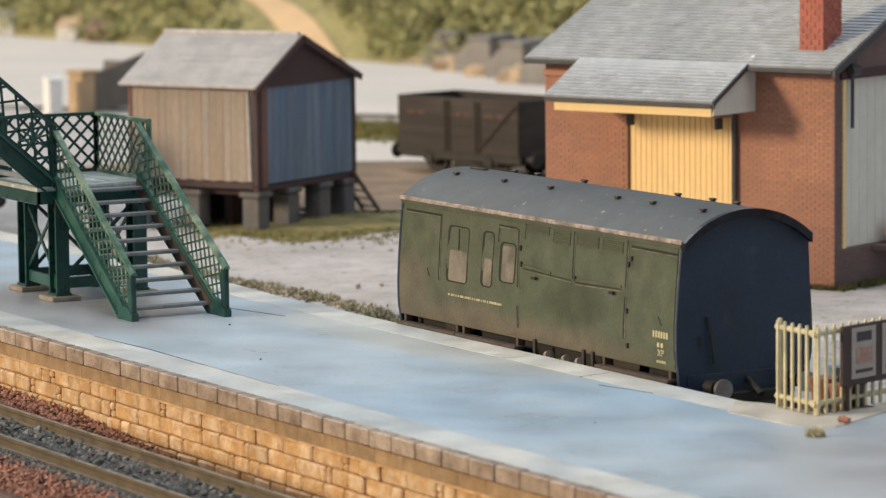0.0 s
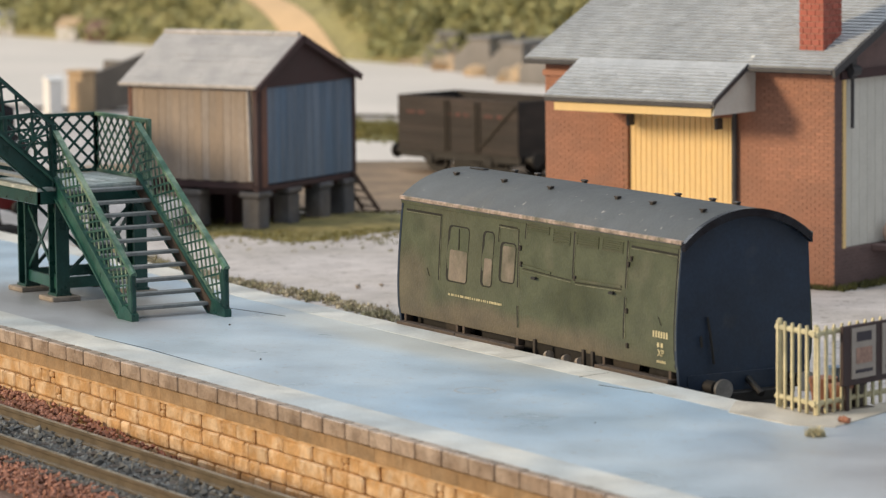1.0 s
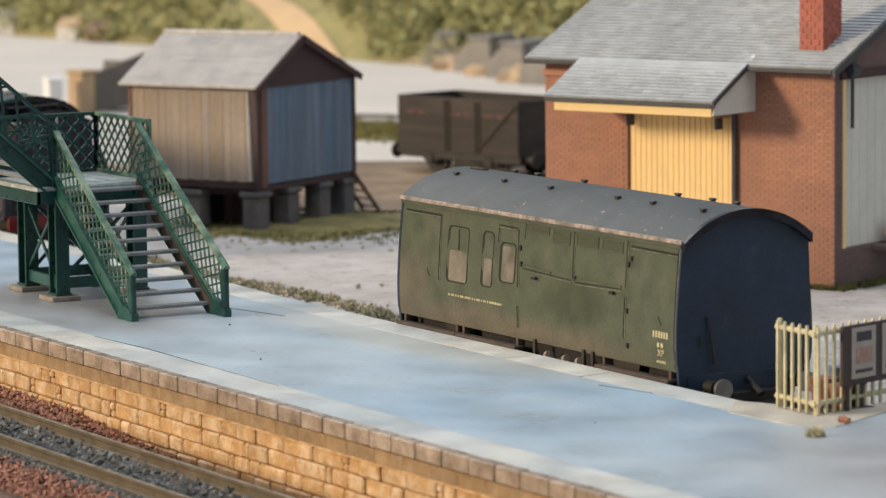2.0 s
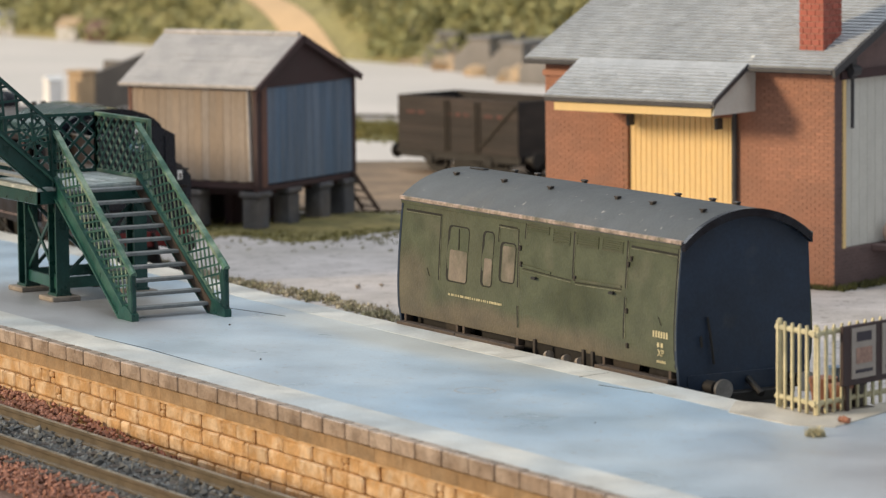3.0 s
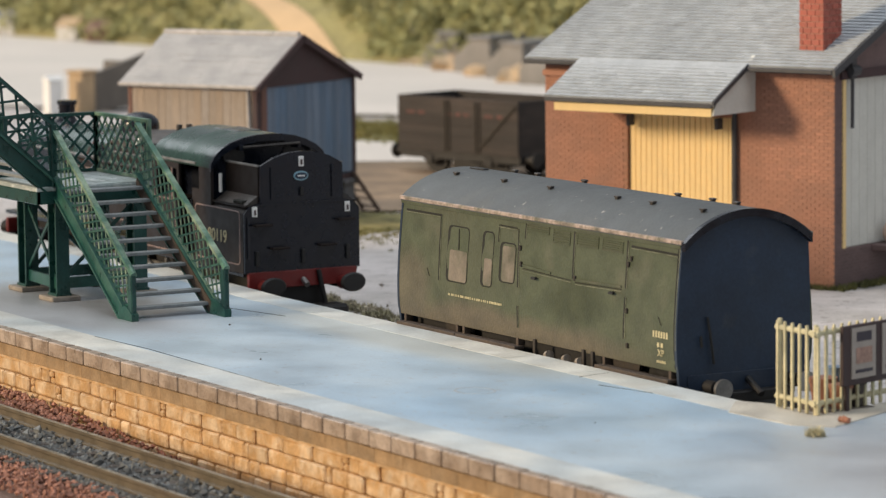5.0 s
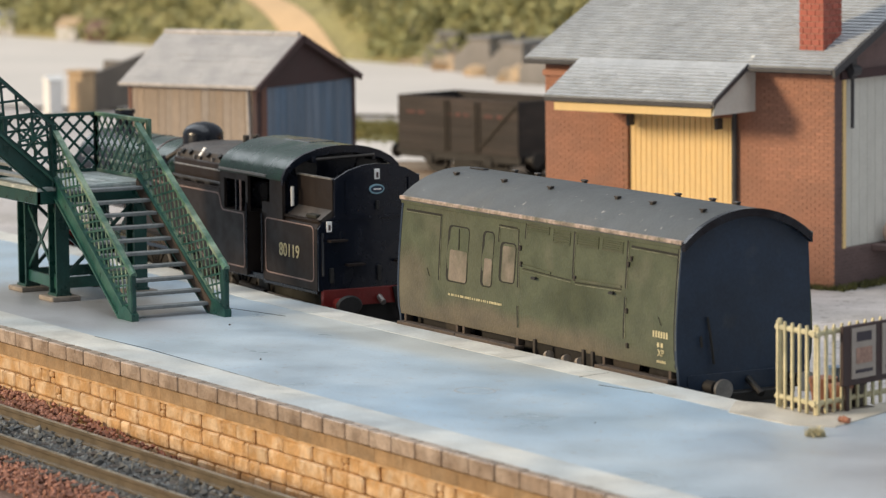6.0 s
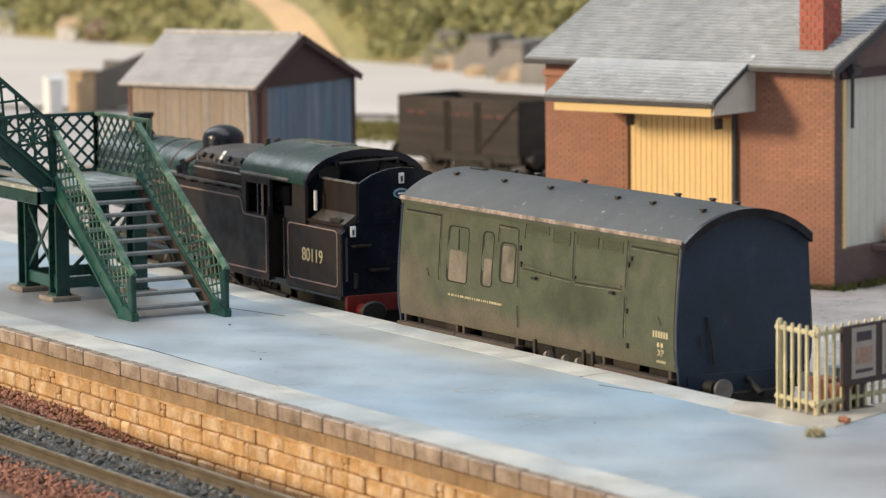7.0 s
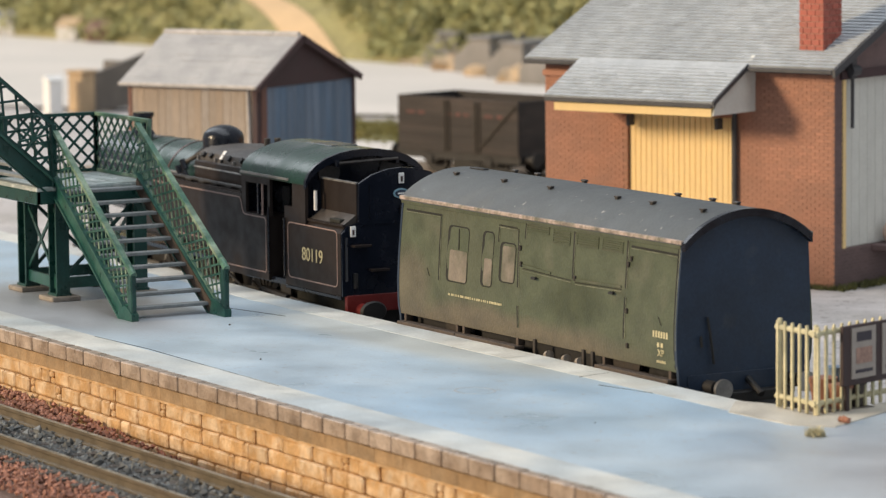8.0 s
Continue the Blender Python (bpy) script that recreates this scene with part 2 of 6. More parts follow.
    greystone=mat("grey_block", (0.20, 0.195, 0.195), 0.85, var=0.2, scale=60, bump=0.3, tint=(0.28, 0.25, 0.21), tint_scale=20),
    ochrestone=mat("ochre_heap", (0.43, 0.315, 0.20), 0.9, var=0.2, scale=50, bump=0.3, tint=(0.30, 0.26, 0.20), tint_amount=0.7, tint_scale=14),
    tan=mat("tan_stone", (0.46, 0.33, 0.20), 0.8, var=0.15, scale=100, bump=0.2),
    darkwall=mat("dark_timber", (0.075, 0.062, 0.055), 0.8, var=0.2, scale=100, bump=0.2),
    ringmark=mat("faint_ring_mark", (0.36, 0.40, 0.44), 0.5, var=0.15, scale=300),
    moss=mat("mossy_turf", (0.26, 0.215, 0.085), 0.95, var=0.35, scale=140, fine=900, bump=0.6, tint=(0.15, 0.14, 0.055), tint_amount=0.9, tint_scale=45),
    sack=mat("dull_pale_pink", (0.55, 0.40, 0.33), 0.85, var=0.15, scale=300, bump=0.3),
    dust=mat("dusty_black", (0.040, 0.036, 0.034), 0.5, var=0.35, scale=260, bump=0.2, spec=0.5, tint=(0.075, 0.062, 0.052), tint_amount=0.6, tint_scale=90),
    wood=mat("ladder_wood", (0.09, 0.06, 0.05), 0.8, var=0.2),
)
gl = bpy.data.materials.new("window_glass")
gl.use_nodes = True
gb = gl.node_tree.nodes["Principled BSDF"]
gb.inputs["Base Color"].default_value = (0.05, 0.05, 0.05, 1)
gb.inputs["Roughness"].default_value = 0.15
gb.inputs["Alpha"].default_value = 0.35
M["glass"] = gl


# ---- mesh helpers: every mesh is drawn in millimetres and scaled to metres when it is linked ----
def box(bm, x0, x1, y0, y1, z0, z1, bevel=0.0, m=None):
    r = bmesh.ops.create_cube(bm, size=1.0)
    t = Matrix.Translation(((x0 + x1) / 2, (y0 + y1) / 2, (z0 + z1) / 2)) @ Matrix.Diagonal((abs(x1 - x0), abs(y1 - y0), abs(z1 - z0), 1))
    bmesh.ops.transform(bm, matrix=(m @ t) if m else t, verts=r["verts"])
    if bevel:
        es = {e for v in r["verts"] for e in v.link_edges}
        bmesh.ops.bevel(bm, geom=list(es), offset=bevel, segments=1, affect='EDGES')
    return bm


def rod(bm, a, b, r, seg=8, r2=None):
    a, b = Vector(a), Vector(b)
    d = b - a
    q = d.to_track_quat('Z', 'Y').to_matrix().to_4x4()
    bmesh.ops.create_cone(bm, cap_ends=True, segments=seg, radius1=r, radius2=r if r2 is None else r2, depth=d.length,
                          matrix=Matrix.Translation((a + b) / 2) @ q)
    return bm


def bar(bm, a, b, w, h, up=(0, 0, 1)):
    """A straight bar of rectangular section from a to b; h is measured towards up."""
    a, b = Vector(a), Vector(b)
    x = (b - a).normalized()
    y = Vector(up).cross(x).normalized()
    z = x.cross(y)
    m = Matrix((x, y, z)).transposed().to_4x4()
    m.translation = (a + b) / 2
    return box(bm, -(b - a).length / 2, (b - a).length / 2, -w / 2, w / 2, -h / 2, h / 2, m=m)


def prism(bm, pts, axis, c0, c1):
    """Extrudes a flat outline along an axis. pts: the two other coordinates in order."""
    def put(p, c):
        q = list(p)
        q.insert("xyz".index(axis), c)
        return q
    v0 = [bm.verts.new(put(p, c0)) for p in pts]
    v1 = [bm.verts.new(put(p, c1)) for p in pts]
    n = len(pts)
    bm.faces.new(v0)
    bm.faces.new(list(reversed(v1)))
    for i in range(n):
        bm.faces.new((v0[i], v1[i], v1[(i + 1) % n], v0[(i + 1) % n]))
    bmesh.ops.recalc_face_normals(bm, faces=bm.faces[:])
    return bm


def shell(bm, pts, axis, c0, c1, t):
    """A bent sheet: an open line of points given thickness t downwards in the second coordinate, extruded."""
    return prism(bm, list(pts) + [(a, b - t) for a, b in reversed(pts)], axis, c0, c1)


def link(name, bm, material, smooth=False):
    bmesh.ops.scale(bm, vec=(MM, MM, MM), verts=bm.verts[:])
    me = bpy.data.meshes.new(name)
    bm.to_mesh(me)
    bm.free()
    for mm in (material if isinstance(material, (list, tuple)) else [material]):
        me.materials.append(mm)
    if smooth:
        me.shade_auto_smooth(angle=radians(35)) if hasattr(me, "shade_auto_smooth") else None
        for pl in me.polygons:
            pl.use_smooth = True
        me.set_sharp_from_angle(angle=radians(35))
    return new(name, me)


def part(name, bm, material, parent, label="", smooth=False):
    ob = link(name, bm, material, smooth)
    ob.parent = parent
    if label:
        tagged(ob, label)
    return ob


def thing(name, label, category, at=(0, 0, 0), rz=0, group="", kind=""):
    e = new(name)
    e.empty_display_size = 0.01
    e.matrix_basis = pose(at[0] * MM, at[1] * MM, at[2] * MM, 0, 0, rz)
    return tagged(e, label, category, group, kind)


def B():
    return bmesh.new()


def letters(name, text, size, m, material, parent, label="", thick=0.08):
    cu = bpy.data.curves.new(name, 'FONT')
    cu.body, cu.size, cu.extrude, cu.align_x = text, size * MM, thick * MM, 'CENTER'
    tmp = bpy.data.objects.new(name, cu)
    scene.collection.objects.link(tmp)
    me = bpy.data.meshes.new_from_object(tmp.evaluated_get(bpy.context.evaluated_depsgraph_get()))
    bpy.data.objects.remove(tmp)
    me.materials.append(material)
    ob = new(name, me)
    ob.parent = parent
    mm = m.copy()
    mm.translation = m.translation * MM
    ob.matrix_basis = mm
    if label:
        tagged(ob, label)
    return ob


def stones(bm, spots, lo, hi, seed=1):
    """Small angular stones, joined, at the given spots."""
    rnd = random.Random(seed)
    for x, y, z in spots:
        r = rnd.uniform(lo, hi)
        q = Euler((rnd.uniform(0, 6), rnd.uniform(0, 6), rnd.uniform(0, 6))).to_matrix()
        vs = []
        for v in ((1, 0, 0), (-1, 0, 0), (0, 1, 0), (0, -1, 0), (0, 0, 1), (0, 0, -1)):
            k = r * rnd.uniform(0.7, 1.3)
            vs.append(bm.verts.new(Vector((x, y, z)) + q @ Vector(v) * k))
        for a, b, c in ((0, 2, 4), (2, 1, 4), (1, 3, 4), (3, 0, 4), (2, 0, 5), (1, 2, 5), (3, 1, 5), (0, 3, 5)):
            bm.faces.new((vs[a], vs[b], vs[c]))
    return bm


# ---- setting: ground, hill, road, platform, front track ----
ZP = -2.5      # platform top
ZR = -14.0     # rail top and yard


def sheet(name, pts, z, material, label, parent=None, smooth=False):
    bm = B()
    bm.faces.new([bm.verts.new((x, y, z)) for x, y in pts])
    bmesh.ops.recalc_face_normals(bm, faces=bm.faces[:])
    for f in bm.faces:
        if f.normal.z < 0:
            f.normal_flip()
    return tagged(link(name, bm, material), label, "ground", kind="structure")


def build_ground():
    # one base sheet, far wider than the view
    sheet("ground", [(-3600, -1100), (1300, -1100), (1300, 2300), (-3600, 2300)], -24.5, M["earth"], "brown earth-coloured baseboard under the whole railway")
    # the raised yard with a gently uneven surface
    bm = B()
    nx, ny = 110, 60
    grid = []
    for j in range(ny + 1):
        row = []
        for i in range(nx + 1):
            x, y = -1500 + 1900 * i / nx, 34 + (j / ny) * 700 - (8 if j == 0 else 0)
            z = ZR - 0.6 + 0.9 * noise.noise(Vector((x, y, 0)) * 0.02) + 0.25 * noise.noise(Vector((x, y, 3)) * 0.15)
            row.append(bm.verts.new((x, y, z)))
        grid.append(row)
    for j in range(ny):
        for i in range(nx):
            bm.faces.new((grid[j][i], grid[j][i + 1], grid[j + 1][i + 1], grid[j + 1][i]))
    tagged(link("yard", bm, M["yard"], True), "pale grey gritty station yard surface", "ground", kind="structure")
    sheet("back_trackbed", [(-1500, -6), (400, -6), (400, 40), (-1500, 40)], -21.0, M["earth"], "brown ballast bed of the platform line")
    # the road beyond the sidings and the soil round the wagon
    sheet("road", [(-2600, 60), (-930, 250), (-700, 420), (-700, 800), (-2600, 1100)], ZR + 0.9, M["road"], "pale grey concrete road behind the sidings")
    sheet("siding_soil", [(-560, 120), (-352, 168), (-300, 250), (-300, 420), (-600, 330)], ZR + 0.45, M["brownsoil"], "brown soil around the coal siding")
    sheet("far_lane", [(-700, 250), (-520, 266), (-480, 330), (-560, 400), (-760, 330)], ZR + 0.8, M["road"], "pale lane beside the siding")


def turf(name, cx, cy, rx, ry, z, material, label, seed, rings=7, n=44):
    bm = B()
    prev = None
    for j in range(rings + 1):
        f = j / rings
        row = []
        for k in range(n):
            a = 2 * math.pi * k / n
            w = 1 + 0.45 * noise.noise(Vector((math.cos(a) * 1.6 + seed, math.sin(a) * 1.6, f)))
            x, y = cx + rx * f * w * math.cos(a), cy + ry * f * w * math.sin(a)
            row.append(bm.verts.new((x, y, z + (1 - f ** 3) * 1.5 + 0.8 * noise.noise(Vector((x, y, seed)) * 0.12) * (1 - f) - 0.5)))
        if prev:
            for k in range(n):
                bm.faces.new((prev[k], prev[(k + 1) % n], row[(k + 1) % n], row[k]))
        prev = row
    bmesh.ops.remove_doubles(bm, verts=bm.verts[:], dist=0.01)
    tagged(link(name, bm, material, True), label, "turf", kind="structure")


def hill_at(s, d, lift=0.0):
    """A point of the hillside: s across the view, d up from the foot."""
    way, side = Vector((-0.867, 0.498, 0)), Vector((0.498, 0.867, 0))
    foot = 2130 - 1.3 * min(s, 60) if s > -320 else 2546
    q = Vector((835, -468, 0)) + way * (foot + d) + side * s
    dd = max(0.0, d)
    h = 300 * (dd / 1000) ** 0.8 + 9 * noise.noise(Vector((s, d, 0)) * 0.014) * min(1, dd / 60)
    return Vector((q.x, q.y, ZR - 1 + h + lift))


def build_turf():
    turf("turf_store", -322, 146, 44, 46, ZR - 0.2, M["moss"], "yellow-olive mossy turf round the timber store", 1.0)
    turf("turf_verge", -645, 345, 90, 32, ZR + 0.9, M["moss"], "mossy verge beside the lane", 4.0)


def path_line(d):
    return -74 - 0.66 * d + 6 * math.sin(d * 0.03)


def build_hill():
    bm = B()
    nu, nv = 100, 60
    g = [[bm.verts.new(hill_at(-900 + 1800 * i / nu, 1500 * (j / nv) ** 1.5)) for i in range(nu + 1)] for j in range(nv + 1)]
    for j in range(nv):
        for i in range(nu):
            bm.faces.new((g[j][i], g[j][i + 1], g[j + 1][i + 1], g[j + 1][i]))
    tagged(link("hillside", bm, M["hill"], True), "grassy hillside rising behind the goods yard", "hill", kind="structure")


FRONT = -91.0
BACK = [(-420, 2.0), (-255, 1.0), (-168, 3.0), (-100, 0.0), (-63, -2.6), (-30, -2.8), (0, -3.0), (70, -3.2), (130, -4.0), (168, -4.0)]


def build_platform():
    top = [(-520, FRONT + 3), (320, FRONT + 3), (320, 95), (150, 95), (183.5, -1.5), (168, -4.0)] + list(reversed(BACK[:-1])) + [(-520, 3.0)]
    bm = B()
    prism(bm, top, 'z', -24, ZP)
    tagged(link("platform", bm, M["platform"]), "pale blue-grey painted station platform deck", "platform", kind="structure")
    # pale worn edging laid along the back edge and round the fence
    bm = B()
    pts = BACK
    for (xa, ya), (xb, yb) in zip(pts, pts[1:]):
        n = max(1, round((xb - xa) / 38))
        for k in range(n):
            x0, x1 = xa + (xb - xa) * k / n, xa + (xb - xa) * (k + 1) / n
            y0, y1 = ya + (yb - ya) * k / n, ya + (yb - ya) * (k + 1) / n
            w = 9.5
            v = [(x0 + 0.1, y0 - w, ZP), (x1 - 0.1, y1 - w, ZP), (x1 - 0.1, y1 + 0.3, ZP), (x0 + 0.1, y0 + 0.3, ZP)]
            lo = [bm.verts.new((a, b, c - 0.6)) for a, b, c in v]
            hi = [bm.verts.new((a, b, c + 0.05)) for a, b, c in v]
            bm.faces.new(hi)
            for q in range(4):
                bm.faces.new((lo[q], lo[(q + 1) % 4], hi[(q + 1) % 4], hi[q]))
    tagged(link("platform_edging", bm, M["edging"]), "pale worn slabs along the rear platform edge", "edging", kind="structure")
    bm = B()
    prism(bm, [(156, -5.0), (168, -15.0), (190, -14.0), (197, -8), (181, 24), (172, 60), (166, 60), (175, 24), (182.0, -0.4), (165, -0.6)], 'z', -22, ZP + 0.2)
    tagged(link("fence_plinth", bm, M["apron"]), "pale slab apron under the picket fence", "edging", kind="structure")
    # worn pale strip behind the coping
    bm = B()
    prism(bm, [(-520, FRONT + 2.4), (320, FRONT + 2.4), (320, FRONT + 13.5), (-520, FRONT + 14)], 'z', ZP - 0.5, ZP + 0.05)
    tagged(link("platform_strip", bm, M["edging"]), "pale worn strip along the front platform edge", "edging", kind="structure")
    # hairline seams
    bm = B()
    for xa, ya, xb, yb in ((-20, -77.6, 8, -76.2), (8, -76.2, 42, -77.2), (42, -77.2, 80, -78), (-52, -25, -28, -20), (104, -5, 106, -14), (119, -17, 136, -13.6)):
        bar(bm, (xa, ya, ZP + 0.03), (xb, yb, ZP + 0.03), 0.16, 0.12)
    bm2 = B()
    for k in range(28):
        a0, a1 = 2 * math.pi * k / 28, 2 * math.pi * (k + 0.9) / 28
        bar(bm2, (110.7 + 5.2 * math.cos(a0), -44.5 + 4.2 * math.sin(a0), ZP + 0.0), (110.7 + 5.2 * math.cos(a1), -44.5 + 4.2 * math.sin(a1), ZP + 0.0), 0.6, 0.08)
    tagged(link("ring_mark", bm2, M["ringmark"]), "faint ring left on the platform paint", "mark", kind="structure")
    tagged(link("deck_seam", bm, M["line"]), "thin dark seams in the platform deck", "seam", kind="structure")


def build_front_wall():
    """Stone retaining wall under the front platform edge: coping slabs, a band, coursed stones, each a piece."""
    wall = tagged(new("platform_wall"), "golden coursed stone platform wall with grey-brown coping slabs", "wall", kind="structure")
    bm = B()
    box(bm, -520, 320, FRONT + 1.6, FRONT + 6, -24, -9.2)
    box(bm, -520, 320, FRONT + 1.2, FRONT + 3.1, -9.2, ZP - 0.25)
    part("mortar_bed", bm, M["mortar"], wall)
    rnd = random.Random(4)
    shapes = {}

    def piece(name, x0, x1, y, z0, z1, m, depth=2.0, bev=0.4, jit=0.6):
        w, h = round((x1 - x0) * 2) / 2, round((z1 - z0) * 4) / 4
        key = (name, w, h)
        if key not in shapes:
            b = B()
            box(b, -w / 2, w / 2, 0, depth, -h / 2, h / 2, bev)
            o = link(name, b, m)
            shapes[key] = o.data
        else:
            o = new(name, shapes[key])
        o.parent = wall
        o.location = ((x0 + x1) / 2 * MM, y * MM, (z0 + z1) / 2 * MM)
        o.rotation_euler = (radians(rnd.uniform(-4, 4)) * jit, radians(rnd.uniform(-1.8, 1.8)) * jit, radians(rnd.uniform(-2.2, 2.2)) * jit)

    x = -150.0
    while x < 262:
        w = rnd.choice((9.5, 10.0, 10.5, 11.0))
        piece("coping_slab", x + 0.17, x + w - 0.17, FRONT - 0.35 + rnd.uniform(-0.08, 0.08), ZP - 3.4, ZP + 0.08, M["coping"], 3.0, 0.22, 0.2)
        x += w
    x = -153.0
    while x < 262:
        w = rnd.choice((10.0, 11.0, 12.0))
        piece("band_stone", x + 0.06, x + w - 0.06, FRONT + 0.1, ZP - 6.6, ZP - 3.7, M["band"], 3.0, 0.12, 0.25)
        x += w
    z = ZP - 7.3
    bm = B()
    box(bm, -150, 262, FRONT + 0.55, FRONT + 3, z, z + 0.75)
    part("ledge", bm, M["stone"], wall)
    for row in range(4):
        h = (3.5, 3.75, 3.5, 3.75)[row]
        x = -150 - rnd.uniform(0, 6)
        while x < 262:
            w = rnd.choice((2.5, 5.0, 7.5, 9.0, 10.5, 11.5, 12.5, 13.5))
            if w <= 2.5 and rnd.random() < 0.6:
                piece("wall_stone", x + 0.16, x + w - 0.16, FRONT + 0.9 + rnd.uniform(-0.2, 0.2), z - h * 0.52, z - 0.15, M["stone"])
                piece("wall_stone", x + 0.16, x + w - 0.16, FRONT + 0.9 + rnd.uniform(-0.2, 0.2), z - h + 0.15, z - h * 0.56, M["stone"])
            else:
                piece("wall_stone", x + 0.16, x + w - 0.16, FRONT + 0.9 + rnd.uniform(-0.25, 0.25), z - h + 0.14, z - 0.14, M["stone"])
            x += w
        z -= h


def track(name, x0, x1, yc, label, ZR=-14.0):
    t = thing(name, label, "railway track", kind="structure")
    for side in (-1, 1):
        y = yc + side * 8.9
        bm = B()
        prism(bm, [(y - 1.1, ZR - 2.9), (y + 1.1, ZR - 2.9), (y + 1.1, ZR - 2.5), (y + 0.35, ZR - 2.2), (y + 0.3, ZR - 1.0), (y + 0.65, ZR - 0.7), (y + 0.65, ZR - 0.06), (y - 0.65, ZR - 0.06), (y - 0.65, ZR - 0.7), (y - 0.3, ZR - 1.0), (y - 0.35, ZR - 2.2), (y - 1.1, ZR - 2.5)], 'x', x0, x1)
        r = part("rail", bm, M["rail"], t)
        bm = B()
        box(bm, x0, x1, y - 0.55, y + 0.55, ZR - 0.06, ZR)
        part("rail_head", bm, M["railtop"], r, "worn bright rail head")
    n = int((x1 - x0) / 9)
    me = None
    for k in range(min(n, 90)):
        x = x0 + 9 * k + 4
        if me is None:
            bm = B()
            box(bm, -1.6, 1.6, -16, 16, -1.6, 0, 0.2)
            o = part("sleeper", bm, M["sleeper"], t)
            me = o.data
        else:
            o = new("sleeper", me)
            o.parent = t
        o.location = (x * MM, yc * MM, (ZR - 2.9) * MM)


def build_tracks():
    track("front_track", -150, 280, -121, "rusty bullhead track in weathered ballast below the platform")
    track("back_track", -520, 190, 16.5, "rusty track behind the platform under the van", -17.0)
    rnd = random.Random(7)

    def spots(n, x0, x1, y0, y1, z):
        return [(rnd.uniform(x0, x1), rnd.uniform(y0, y1), z + rnd.uniform(-0.5, 0.5)) for _ in range(n)]
    bm = B()
    prism(bm, [(-200, -24.4), (FRONT + 1.5, -24.4), (FRONT + 1.5, -23.6), (-108, -23.0), (-110.5, ZR - 4.9), (-200, ZR - 4.9)], 'x', -160, 290)
    tagged(link("front_trackbed", bm, M["earth"]), "brown ballast bed of the front line", "ballast", kind="structure")
    bm = B()
    stones(bm, spots(4200, -60, 150, -129, -113, ZR - 3.5), 0.4, 0.9, 2)
    stones(bm, spots(420, -60, 150, -129, -113, ZR - 2.9), 0.8, 1.35, 12)
    stones(bm, spots(1600, -20, 150, -134, -131, ZR - 3.4), 0.35, 0.8, 5)
    tagged(link("grey_ballast", bm, M["greyballast"]), "loose dark grey ballast between the rails", "ballast", kind="stuff")
    bm = B()
    heap = []
    for _ in range(3000):
        x, y = rnd.uniform(-80, 170), rnd.uniform(-110.3, -91)
        top = -23.2 + 5.4 * min(1.0, max(0.0, (75 - x) / 80)) + 1.0 * noise.noise(Vector((x, y, 0)) * 0.09)
        heap.append((x, y, rnd.uniform(-23.5, top) if rnd.random() < 0.3 else top))
    stones(bm, heap, 0.45, 0.95, 3)
    stones(bm, spots(2400, 20, 170, -150, -133, ZR - 3.5), 0.4, 0.8, 6)
    tagged(link("red_ballast", bm, M["redballast"]), "loose rust-red ballast beside the rails", "ballast", kind="stuff")
    bm = B()
    stones(bm, spots(2500, -420, 0, 0, 34, ZR - 6.2), 0.4, 0.8, 8)
    tagged(link("platform_line_ballast", bm, M["greyballast"]), "dark ballast of the platform line", "ballast", kind="stuff")


# ---- the luggage van at the platform ----
VL, VW = 127.9, 34.2


ZRB = -17.0    # rail top of the platform line


def arc(w, rise, z, n=14, over=0.0):
    """Points of a shallow arch from -over to w+over, peak rise above z."""
    r = (w * w / 4 + rise * rise) / (2 * rise)
    out = []
    for k in range(n + 1):
        y = -over + (w + 2 * over) * k / n
        out.append((y, z + math.sqrt(max(0.0, r * r - (y - w / 2) ** 2)) - (r - rise)))
    return out


def side_y(z):
    """The van's near side leans in from the waist to the eaves."""
    return -1.8 + 1.8 * max(0.0, (z - 9) / 20.8) ** 1.3 + 0.5 * max(0.0, (4 - z) / 4) ** 2


